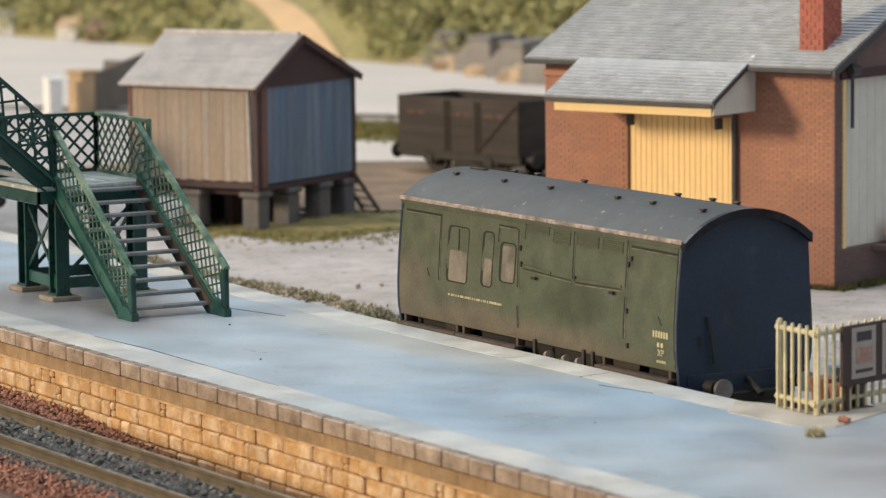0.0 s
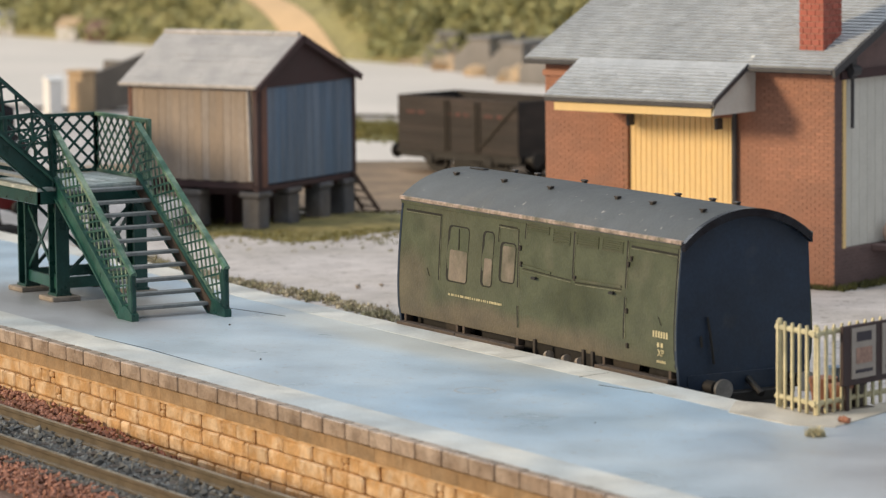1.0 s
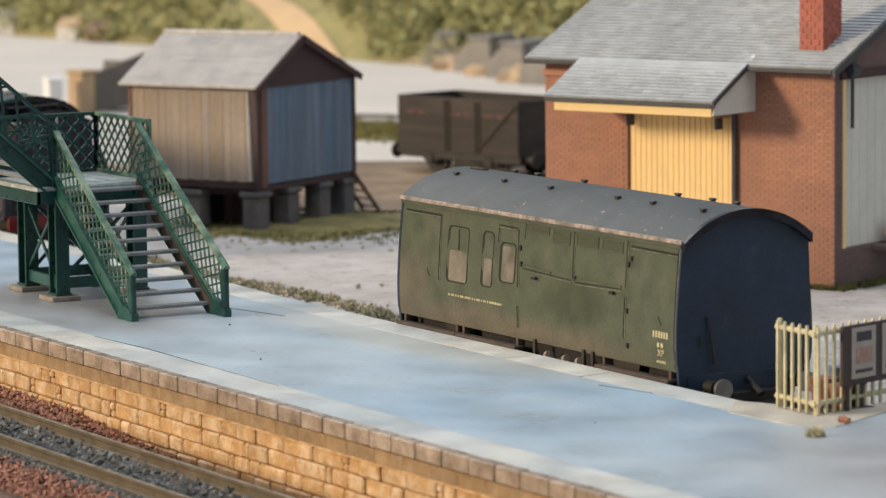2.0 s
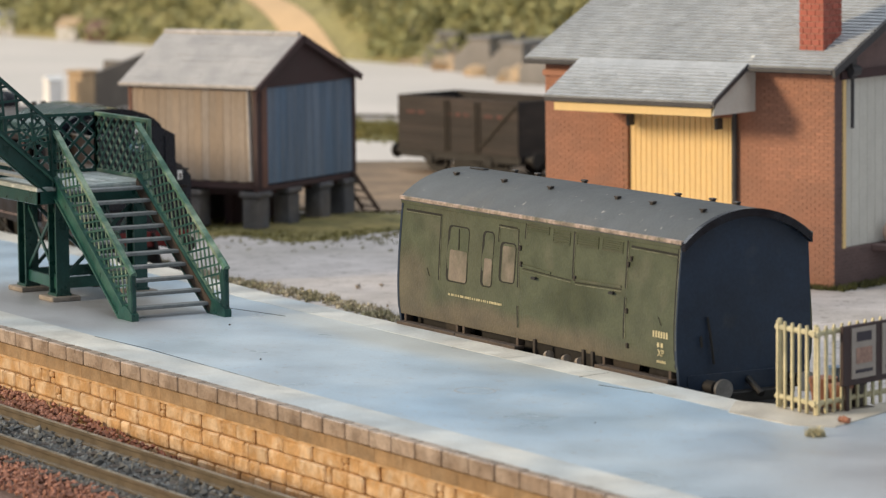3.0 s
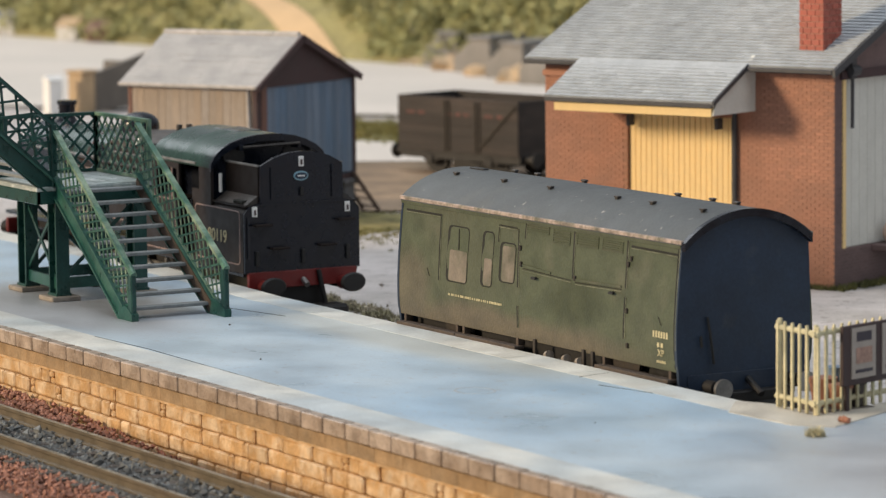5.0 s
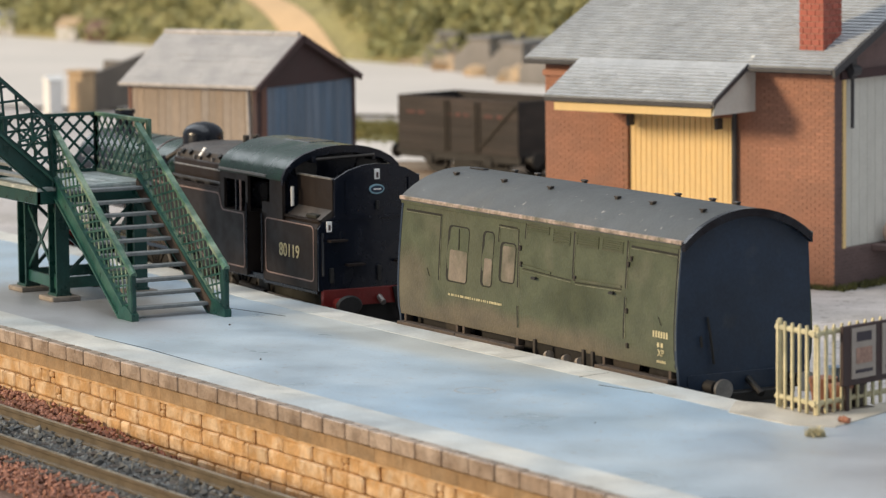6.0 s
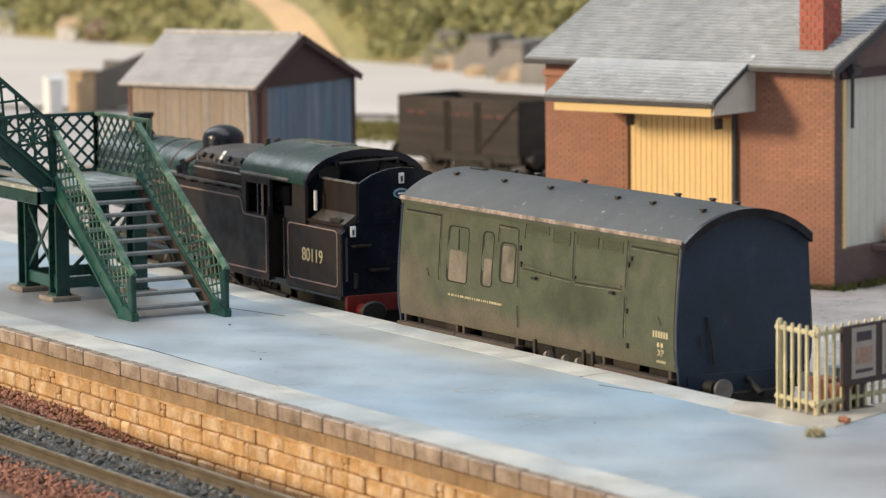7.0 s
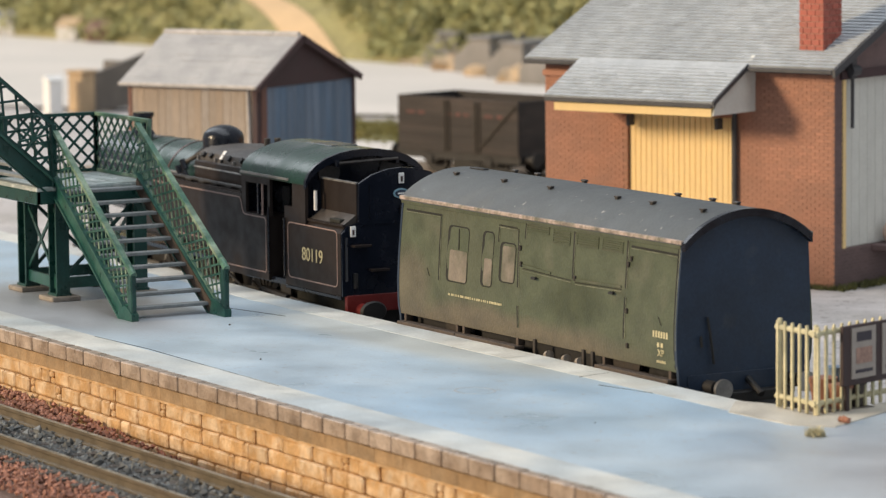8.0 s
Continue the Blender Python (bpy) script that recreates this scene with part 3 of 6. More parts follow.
def build_van():
    van = thing("luggage_van", "weathered olive-green four-wheeled luggage van standing at the platform", "railway van")
    z1 = 29.8
    prof = [(side_y(z), z) for z in (0, 2, 5, 9, 13, 17, 21, 25, z1)]
    far = [(VW - y, z) for y, z in reversed(prof)]
    bm = B()
    prism(bm, prof + [(VW / 2, z1 + 4.2)] + far, 'x', 0, VL - 0.9)
    part("body", bm, M["vangreen"], van, "olive green side, browned by dirt", smooth=True)
    # end panel, domed roof rim over it
    bm = B()
    ends = [(y - 0.1, z) for y, z in prof] + [(y, z - 0.6) for y, z in arc(VW, 6.0, z1)] + [(VW - 0.3 * y + 0.1, z) for y, z in reversed(prof)]
    ends = [(-1.0, -5.5)] + ends + [(VW + 0.4, -5.5)]
    prism(bm, ends, 'x', VL - 0.9, VL)
    part("end_panel", bm, M["vanend"], van, "plain blue-black end of the van")
    bm = B()
    prism(bm, ends, 'x', -0.8, 0.05)
    part("end_panel", bm, M["vanend"], van)
    bm = B()
    shell(bm, arc(VW, 6.2, z1 + 0.3, 18, 0.5), 'x', -1.0, VL + 1.2, 0.9)
    part("roof", bm, M["vanroof"], van, "arched grey roof, dusty", smooth=True)
    bm = B()
    shell(bm, [(y, z + 0.12) for y, z in arc(VW - 0.9, 6.2, z1 + 0.3, 18, 0.8)], 'x', VL + 0.5, VL + 2.0, 1.9)
    part("roof_rim", bm, M["locoblack"], van, smooth=True)
    for y in (-0.6, VW + 0.6):
        bm = B()
        box(bm, -0.8, VL + 0.6, y - 0.45, y + 0.45, z1 - 0.75, z1 + 0.2, 0.15)
        part("cornice", bm, M["cornice"], van, "chipped pinkish gutter strip")
        bm = B()
        s_ = 1 if y < 0 else -1
        box(bm, -0.8, VL - 0.6, y - 0.22 + 0.35 * s_, y + 0.22 + 0.35 * s_, z1 - 1.8, z1 - 0.5, 0.08)
        part("cantrail", bm, M["vangreen"], van, "dirty green strip under the gutter")
    # roof ventilators
    def rz(y):
        return [z for yy, z in arc(VW, 6.2, z1 + 0.3, 60, 0.5) if yy >= y - 0.3][0]
    for y, xs in ((10, (9.3, 32.8, 54.7, 84.9, 100, 121)), (22, (18, 29, 51, 92.5, 107, 117))):
        for xx in xs:
            bm = B()
            z = rz(y)
            box(bm, xx - 0.5, xx + 0.5, y - 0.5, y + 0.5, z - 0.6, z + 0.5)
            box(bm, xx - 0.95, xx + 0.95, y - 0.6, y + 0.6, z + 0.3, z + 0.75, 0.14)
            part("roof_vent", bm, M["dust"], van)
    bm = B()
    box(bm, 5, 12, 16.2, 18.0, z1 + 6.0, z1 + 6.9, 0.2)
    part("roof_conduit", bm, M["black"], van)

    def px(x, z, d=0.0):
        return (x, side_y(z) - d, z)

    def seam(name, x0, z0, x1, zz, w=0.48, m="line", d=0.02, h=0.16, label=""):
        b = B()
        n = 6 if abs(zz - z0) > 4 else 1
        flat = abs(x1 - x0) > abs(zz - z0)
        rings = []
        for k in range(n + 1):
            x, z = x0 + (x1 - x0) * k / n, z0 + (zz - z0) * k / n
            y = side_y(z) - d
            du, dv = (0, w / 2) if flat else (w / 2, 0)
            rings.append([b.verts.new(q) for q in ((x - du, y - h / 2, z - dv), (x + du, y - h / 2, z + dv), (x + du, y + h / 2, z + dv), (x - du, y + h / 2, z - dv))])
        for r0, r1 in zip(rings, rings[1:]):
            for q in range(4):
                b.faces.new((r0[q], r0[(q + 1) % 4], r1[(q + 1) % 4], r1[q]))
        b.faces.new(rings[0])
        b.faces.new(rings[-1])
        bmesh.ops.recalc_face_normals(b, faces=b.faces[:])
        return part(name, b, M[m], van, label)

    def panel(name, x0, x1, z0, zz, m, d=0.1, r=0.0, label="", t=0.5):
        """A plate that follows the side, with cut corners of radius r."""
        b = B()
        k = r
        out = [(x0 + k, z0), (x1 - k, z0), (x1 - k * 0.3, z0 + k * 0.3), (x1, z0 + k), (x1, zz - k), (x1 - k * 0.3, zz - k * 0.3), (x1 - k, zz), (x0 + k, zz), (x0 + k * 0.3, zz - k * 0.3), (x0, zz - k), (x0, z0 + k), (x0 + k * 0.3, z0 + k * 0.3)] if k else [(x0, z0), (x1, z0), (x1, zz), (x0, zz)]
        f = [b.verts.new(px(x, z, d)) for x, z in out]
        g = [b.verts.new(px(x, z, d - t)) for x, z in out]
        b.faces.new(f)
        n = len(f)
        for q in range(n):
            b.faces.new((f[q], g[q], g[(q + 1) % n], f[(q + 1) % n]))
        bmesh.ops.recalc_face_normals(b, faces=b.faces[:])
        return part(name, b, M[m], van, label)

    VS = van_marks
    for k in VS["seams"]:
        seam("panel_seam", *k)
        # lighter green strip paints the highlight beside each long seam
        if abs(k[3] - k[1]) > 3 and len(k) < 6:
            seam("panel_lip", k[0] + 0.5, k[1], k[2] + 0.5, k[3], 0.2, "vanedge", 0.05)
        elif abs(k[2] - k[0]) > 8 and len(k) < 6:
            seam("panel_lip", k[0], k[1] - 0.45, k[2], k[3] - 0.45, 0.18, "vanedge", 0.05)
    for k in VS["windows"]:
        x0, x1, z0, zz, pane0 = k
        # dark plate paints the recess shadow round the pane, widest on the left
        panel("window_recess", x0 - 1.0, x1 + 0.45, z0 - 0.4, zz + 0.45, "line", 0.05, 1.3)
        panel("window_pane", x0 + 0.15, x1 + 0.15, z0 - 0.1, zz + 0.1, "vangreen", 0.09, 1.1)
        panel("window_blind", x0 + 0.5, x1, z0, pane0, "blind", 0.13, 0.5, "dusty pinkish blind behind the pane")
    for x0, x1, z0, zz in VS["louvres"]:
        n = 5
        for q in range(n):
            z = z0 + (zz - z0) * (q + 0.5) / n
            seam("louvre", x0, z, x1, z, 0.22, "vangreen", 0.1, 0.3)
        for a, b_ in (((x0, z0), (x1, z0)), ((x0, z0), (x0, zz)), ((x1, z0), (x1, zz))):
            seam("louvre_frame", *a, *b_, 0.2, "vangreen", 0.08)
    for x, z in VS["handles"]:
        b = B()
        rod(b, px(x, z, -0.1), px(x, z, 0.9), 0.35, 8)
        bar(b, px(x - 1.0, z, 0.8), px(x + 0.9, z, 0.8), 0.45, 0.6)
        part("door_handle", b, M["black"], van)
    for x, z in VS["hinges"]:
        b = B()
        box(b, x - 0.35, x + 0.35, side_y(z) - 0.5, side_y(z) + 0.2, z - 0.6, z + 0.6, 0.1)
        part("hinge", b, M["dirtblack"], van)
    # lettering: a line of writing too small to read, and the end block
    b = B()
    x = VS["text"][0]
    rnd = random.Random(3)
    while x < VS["text"][1]:
        w = rnd.uniform(0.22, 0.5)
        z = VS["text"][2]
        box(b, x, x + w, side_y(z) - 0.08, side_y(z) + 0.2, z - 0.28, z + 0.28)
        x += w + rnd.choice((0.25, 0.25, 0.3, 0.7))
    part("lettering", b, M["cream"], van, "line of tiny cream lettering")
    bx, bz = VS["block"]
    for dz, w, h, gaps in ((0, 6.6, 1.5, 6), (-2.4, 3.0, 1.0, 2), (-6.2, 3.8, 0.6, 7)):
        b = B()
        for q in range(gaps):
            x0 = bx - w / 2 + w * q / gaps
            z = bz + dz
            box(b, x0, x0 + w / gaps * 0.6, side_y(z) - 0.08, side_y(z) + 0.2, z - h / 2, z + h / 2)
        part("lettering", b, M["cream"], van, "small cream painted markings")
    letters("lettering", "XP", 2.2, pose(bx, side_y(bz - 4.2) - 0.05, bz - 4.9, 90, 0, 0), M["cream"], van, "cream letters XP")
    # underframe
    bm = B()
    box(bm, 1, VL - 1, 3, VW - 3, -7.0, 0.2)
    part("underframe", bm, M["black"], van)
    for x0, x1 in ((1, 30), (30.3, 59), (95, 126)):
        bm = B()
        box(bm, x0, x1, -3.2, -0.4, -2.6, -1.7, 0.15)
        box(bm, x0 + 1, x0 + 2, -1.5, 0.5, -1.8, 0.1)
        box(bm, x1 - 2, x1 - 1, -1.5, 0.5, -1.8, 0.1)
        part("footboard", bm, M["dirtbrown"], van, "dirty wooden footboard")
    for x in (26, 102):
        for y in (7.5, VW - 7.5):
            bm = B()
            rod(bm, (x, y - 1.3, ZRB + 6.9), (x, y + 1.3, ZRB + 6.9), 6.9, 28)
            w = part("wheel", bm, M["dirtblack"], van)
            bm = B()
            s = -1 if y < 17 else 1
            rod(bm, (x, y + s * 1.3, ZRB + 6.9), (x, y + s * 1.6, ZRB + 6.9), 5.2, 20)
            part("rim", bm, M["steel"], w)
        for y in (1.0, VW - 1.0):
            bm = B()
            prism(bm, [(x - 7, -0.2), (x + 7, -0.2), (x + 2.2, ZRB + 4), (x - 2.2, ZRB + 4)], 'y', y - 0.4, y + 0.4)
            box(bm, x - 1.8, x + 1.8, y - 1.4, y + 1.4, ZRB + 4.6, ZRB + 8.6, 0.3)
            part("axleguard", bm, M["dirtblack"], van)
            bm = B()
            box(bm, x - 9, x + 9, y - 1.2, y - 0.2, -5.0, -4.0, 0.2)
            part("leaf_spring", bm, M["dirtblack"], van)
    for x in (70, 78, 84):
        bm = B()
        rod(bm, (x, -0.6, -2.8), (x + 1.6, -0.9, -2.4), 1.1, 10)
        part("brake_gear", bm, M["concrete"], van)
    for x in (66, 88, 92):
        bm = B()
        box(bm, x - 0.5, x + 0.5, -2.0, -1.2, -4, 0.8, 0.1)
        part("step_hanger", bm, M["dirtblack"], van)
    for ex, s in ((VL, 1), (-0.8, -1)):
        bm = B()
        box(bm, min(ex, ex + s * 0.4), max(ex, ex + s * 0.4), 1, VW - 1, -5.6, -0.8, 0.1)
        part("headstock", bm, M["vanend"], van)
        for y in (VW / 2 - 11.4, VW / 2 + 11.4):
            bm = B()
            rod(bm, (ex + s * 1, y, -3.4), (ex + s * 4.6, y, -3.4), 1.5, 14)
            rod(bm, (ex + s * 4.6, y, -3.4), (ex + s * 7.0, y, -3.4), 0.8, 10)
            b_ = part("buffer", bm, M["black"], van, smooth=True)
            bm = B()
            rod(bm, (ex + s * 7.0, y, -3.4), (ex + s * 7.9, y, -3.4), 2.35, 22)
            part("buffer_head", bm, M["steel"], b_, smooth=True)
        bm = B()
        rod(bm, (ex + s * 0.5, VW / 2, -2.5), (ex + s * 6, VW / 2, -5.5), 0.8, 8)
        box(bm, min(ex, ex + s * 9), max(ex, ex + s * 9), VW / 2 - 4, VW / 2 + 9, -12.5, -7.5, 0.6)
        box(bm, min(ex, ex + s * 3), max(ex, ex + s * 3), VW / 2 - 6, VW / 2 + 11, -9, -5, 0.3)
        part("coupling", bm, M["black"], van)
    bm = B()
    for a, b_ in (((VL + 0.4, 6.2, 12.2), (VL + 0.9, 6.6, 8.5)), ((VL + 0.9, 6.6, 8.5), (VL + 0.9, 7.6, 1.5)), ((VL + 0.4, 4.4, 8.0), (VL + 0.8, 4.4, 5.5))):
        rod(bm, a, b_, 0.32, 8)
    part("vacuum_hose", bm, M["black"], van)
    return van


van_marks = dict(
    # x0, z0, x1, z1 of the dark seams
    seams=[(2.0, 26.6, 19.6, 26.6), (19.6, 26.8, 20.2, 10.5), (57.4, 23.5, 58.2, 12.5), (58.2, 8.0, 58.3, 2.7), (82.2, 28.6, 82.8, 17.0, 0.6), (105.4, 29.0, 105.8, 17.0, 0.5), (105.8, 15.0, 105.6, 5.4), (126.6, 29.0, 126.9, 0.7, 0.55), (107.0, 26.8, 126.3, 26.6), (60.0, 28.9, 72, 29.0, 0.3), (47.8, 26.6, 56.4, 26.5, 0.3), (60.2, 28.9, 60.2, 24.4, 0.25), (120, 12.0, 121.4, 10.2, 0.25), (29.0, 24.0, 29.4, 18.9, 0.35, "line", 0.12), (47.9, 26.4, 47.9, 22.5, 0.2), (57.0, 26.4, 57.3, 23.4, 0.3), (14.2, 13, 15.4, 11, 0.2), (60.0, 18.0, 73, 17.3, 0.5, "vangreen", 0.2), (84.0, 16.8, 104, 17.2, 0.5, "vangreen", 0.2), (60.0, 17.2, 82, 16.5, 0.2), (84.0, 16.2, 104, 16.6, 0.2)],
    windows=[(24.6, 33.6, 11.0, 24.2, 18.6), (41.4, 45.6, 11.4, 24.2, 18.0), (50.0, 56.2, 13.3, 22.3, 21.8)],
    louvres=[(61, 71, 26.2, 28.6), (73, 80.5, 24.6, 27.6), (83.6, 93, 24.9, 27.6), (94.8, 103.6, 24.9, 27.4)],
    handles=[(66.5, 15.5), (101.0, 15.5)],
    hinges=[(58.6, 22), (106.6, 22.6), (107.6, 24), (59.4, 18.2), (84, 17.2), (107, 12), (107.4, 4)],
    text=(25, 51, 7.45),
    block=(121.3, 8.0),
)


# ---- buildings and wagon behind the platform ----
def brickwork(bm, u0, u1, z0, z1, put, bw=2.95, bh=1.0, gap=0.13, holes=(), depth=0.25, near=None, piece=None):
    """Running-bond bricks on a wall face, joined. put(u, z, d) gives the place of a point d proud of the face."""
    n = int(round((z1 - z0) / bh))
    for r in range(n):
        za, zb = z0 + r * bh + gap / 2, z0 + (r + 1) * bh - gap / 2
        u = u0 - (bw / 2 if r % 2 else 0)
        while u < u1:
            a, b = max(u + gap / 2, u0), min(u + bw - gap / 2, u1)
            u += bw
            if b - a < 0.3 or any(a < h[1] and b > h[0] and za < h[3] and zb > h[2] for h in holes):
                continue
            if near and a > near[0] and za > near[1] and b - a > bw * 0.9:
                piece((a + b) / 2, (za + zb) / 2)
                continue
            f = [bm.verts.new(put(p, q, depth)) for p, q in ((a, za), (b, za), (b, zb), (a, zb))]
            g = [bm.verts.new(put(p, q, 0)) for p, q in ((a, za), (b, za), (b, zb), (a, zb))]
            bm.faces.new(f)
            for k in range(4):
                bm.faces.new((g[k], g[(k + 1) % 4], f[(k + 1) % 4], f[k]))


def slates(bm, u0, u1, length, put, rows, w=3.2, lift=0.35, seed=1, right=None, left=None):
    """Overlapping slates up a slope. put(u, s, h): u along the eaves, s up the slope, h above it."""
    rnd = random.Random(seed)
    for r in range(rows):
        s0, s1 = length * r / rows, min(length, length * (r + 1.25) / rows)
        f = (s0 + s1) / 2 / length
        ua = u0 if left is None else left(f)
        ub = u1 if right is None else right(f)
        u = ua - (w / 2 if r % 2 else 0)
        while u < ub:
            a, b = max(ua, u + 0.04), min(ub, u + w - 0.04)
            u += w
            if b - a < 0.2:
                continue
            h = lift + rnd.uniform(0, 0.14)
            v = [bm.verts.new(put(*p)) for p in ((a, s0, h), (b, s0, h), (b, s1, 0.08), (a, s1, 0.08), (a, s0, -0.1), (b, s0, -0.1))]
            bm.faces.new((v[0], v[1], v[2], v[3]))
            bm.faces.new((v[4], v[5], v[1], v[0]))


def build_goods_building():
    """Brick goods office. Local axes: origin at the near corner on the ground, front wall along -x, gable end along +y."""
    g = thing("goods_building", "red-brick goods building with grey slate roof and cream door", "building", (-69.7, 183.9, ZR), 22)
    L, W, H = 105.5, 112.0, 64.5
    door = (-74.5, -34.7, 0.0, 49.0)
    # front wall round the doorway
    bm = B()
    prism(bm, [(-L, 0), (door[0], 0), (door[0], door[3]), (door[1], door[3]), (door[1], 0), (-0.35, 0), (-0.35, H), (-L, H)], 'y', 0.3, 4)
    w = part("wall_front", bm, M["brickjoint"], g)
    bm = B()
    one = box(B(), -1.41, 1.41, 0, 0.27, -0.435, 0.435)
    first = part("brick", one, M["brick"], w)
    spots = []
    brickwork(bm, -L, 0, 0, H, lambda u, z, d: (u, 0.3 - d, z), holes=[door], near=(-26.5, 31), piece=lambda u, z: spots.append((u, z)))
    for k, (u, z) in enumerate(spots):
        o = first if k == 0 else new("brick", first.data)
        o.parent = w
        o.location = (u * MM, 0.03 * MM, z * MM)
    tagged(part("brickwork", bm, M["brick"], w, "warm red bricks in running bond"), kind="stuff")
    part("string_course", box(B(), -L - 0.5, -86, -0.9, 0.05, 59.6, 61.4, 0.15), M["brick"], g, "projecting brick string course")
    # gable end with a big boarded opening
    gate = (4.6, 60.0, 11.5, 62.0)
    apex = H + 27.6
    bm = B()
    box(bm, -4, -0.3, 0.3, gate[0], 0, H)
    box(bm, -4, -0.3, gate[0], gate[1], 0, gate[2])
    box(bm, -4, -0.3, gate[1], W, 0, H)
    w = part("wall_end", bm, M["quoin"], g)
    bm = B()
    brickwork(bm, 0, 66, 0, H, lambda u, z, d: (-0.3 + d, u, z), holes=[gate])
    tagged(part("brickwork", bm, M["quoin"], w, "gable-end brick with its shade put into the colour"), kind="stuff")
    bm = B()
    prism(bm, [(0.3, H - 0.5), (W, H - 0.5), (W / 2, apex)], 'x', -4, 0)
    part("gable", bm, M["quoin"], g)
    bm = B()
    prism(bm, [(3, H - 3.0), (64, H - 3.0), (64, H - 0.5), (3, H - 0.5)], 'x', -0.2, 0.8)
    part("lintel", bm, M["maroon"], g)
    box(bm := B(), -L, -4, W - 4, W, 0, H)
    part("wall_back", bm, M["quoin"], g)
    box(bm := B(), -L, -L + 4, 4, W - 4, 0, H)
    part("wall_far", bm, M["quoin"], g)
    d = part("sliding_door", box(B(), -2.0, -1.0, gate[0] + 1.6, gate[1], gate[2], gate[3]), M["greypaint"], g, "grey boarded sliding door")
    for k in range(12):
        part("board", box(B(), -1.0, -0.72, gate[0] + 1.7 + k * 4.4, gate[0] + 5.9 + k * 4.4, gate[2] + 0.2, gate[3]), M["greypaint"], d)
    part("door_post", box(B(), -2, 0.2, gate[0], gate[0] + 1.6, gate[2], gate[3]), M["creampaint"], g, "cream painted door post")
    bm = B()
    rod(bm, (1.2, 8.0, 66), (1.2, 8.0, 47), 0.55, 8)
    part("chain", bm, M["gutter"], g)
    for y in (8.0, 36.0):
        bm = B()
        box(bm, -0.2, 2.0, y - 1.6, y + 1.6, 61.5, 69, 0.4)
        rod(bm, (1.6, y - 2.2, 64), (1.6, y + 2.2, 64), 1.6, 12)
        part("door_hanger", bm, M["gutter"], g)
    # made-up sill to carry the pale rounded object
    part("loading_sill", box(B(), -0.3, 5.0, 21, 60, gate[2] - 2.2, gate[2] - 0.2, 0.3), M["quoin"], g)
    # cream boarded front door
    d = part("front_door", box(B(), door[0], door[1], 1.6, 2.6, door[2], door[3]), M["creampaint"], g, "cream vertical-boarded door")
    n = 19
    for k in range(n):
        u0 = door[0] + 0.3 + (door[1] - door[0] - 1.8) * k / n
        u1 = door[0] + 0.3 + (door[1] - door[0] - 1.8) * (k + 1) / n
        part("board", box(B(), u0 + 0.12, u1 - 0.12, 1.25, 1.6, 0.3, door[3] - 0.2), M["creampaint"], d)
    part("door_frame", box(B(), door[1] - 1.4, door[1] - 0.1, -0.2, 1.4, 0, door[3]), M["gutter"], g)
    # roof: one slope down to the front, lower over the canopy
    rise = 25.5 / (W / 2)
    c = math.atan(rise)
    length = (W / 2 + 5) / math.cos(c)
    zc = H + 28.4 - (W / 2 + 5) * rise      # eaves height of the main slope
    bm = B()
    prism(bm, [(-5, zc), (W / 2, zc + (W / 2 + 5) * rise), (W / 2, zc + (W / 2 + 5) * rise - 1.2), (-5, zc - 1.2)], 'x', -L - 4, 3.2)
    r = part("roof", bm, M["slate"], g, "grey slate roof in regular courses")
    bm = B()
    slates(bm, -L - 4, 3.2, length, lambda u, s, h: (u, -5 + s * math.cos(c) - h * math.sin(c), zc + s * math.sin(c) + h * math.cos(c)), 34, 3.4, 0.5, 1)
    tagged(part("slating", bm, M["slate"], r), kind="stuff")
    # canopy: the slope carried on down over the door
    ext = 21.0
    pc = radians(28)
    ca = (-88.5, -27.3)
    ey, ez = -5 - ext * math.cos(pc), zc - ext * math.sin(pc)
    bm = B()
    prism(bm, [(ey, ez), (-4.6, zc + 0.9), (-4.6, zc - 0.6), (ey, ez - 1.2)], 'x', ca[0], ca[1])
    cn = part("canopy", bm, M["slate"], g, "slated canopy over the cream door")
    shared = {}
    rnd = random.Random(6)
    rows = 12
    for r_ in range(rows):
        s0 = ext * r_ / rows
        u = ca[0] - (1.7 if r_ % 2 else 0)
        while u < ca[1]:
            a, b = max(ca[0], u + 0.05), min(ca[1], u + 3.35)
            u += 3.4
            if b - a < 0.3:
                continue
            key = round(b - a, 1)
            if key not in shared:
                bb = B()
                wd, ln = (b - a) / 2, ext / rows * 1.25
                prism(bb, [(0, 0.0), (0, 0.55), (ln, 0.12), (ln, 0.0)], 'x', -wd, wd)
                o = part("slate", bb, M["slate"], cn)
                shared[key] = o.data
            else:
                o = new("slate", shared[key])
                o.parent = cn
            o.location = ((a + b) / 2 * MM, (ey + s0 * math.cos(pc)) * MM, (ez + s0 * math.sin(pc) + rnd.uniform(0.0, 0.12)) * MM)
            o.rotation_euler = (pc, 0, 0)
    part("fascia", box(B(), ca[0] + 3, ca[1] - 1, ey + 1.0, ey + 2.0, ez - 4.2, ez - 1.2, 0.15), M["creampaint"], g, "cream fascia board under the canopy")
    bm = B()
    prism(bm, [(ey + 1.2, ez - 3.8), (ey + 2.4, ez - 0.8), (0.2, zc + 3), (0.2, ez - 3.8)], 'x', ca[1] - 1.6, ca[1] - 0.4)
    part("canopy_cheek", bm, M["greypaint"], g, "grey boarded cheek of the canopy")
    # dark strips draw the shadow line under the canopy slates, eave and rake
    part("canopy_gutter", box(B(), ca[0], ca[1], ey - 0.2, ey + 0.7, ez - 1.5, ez - 0.1, 0.2), M["gutter"], g)
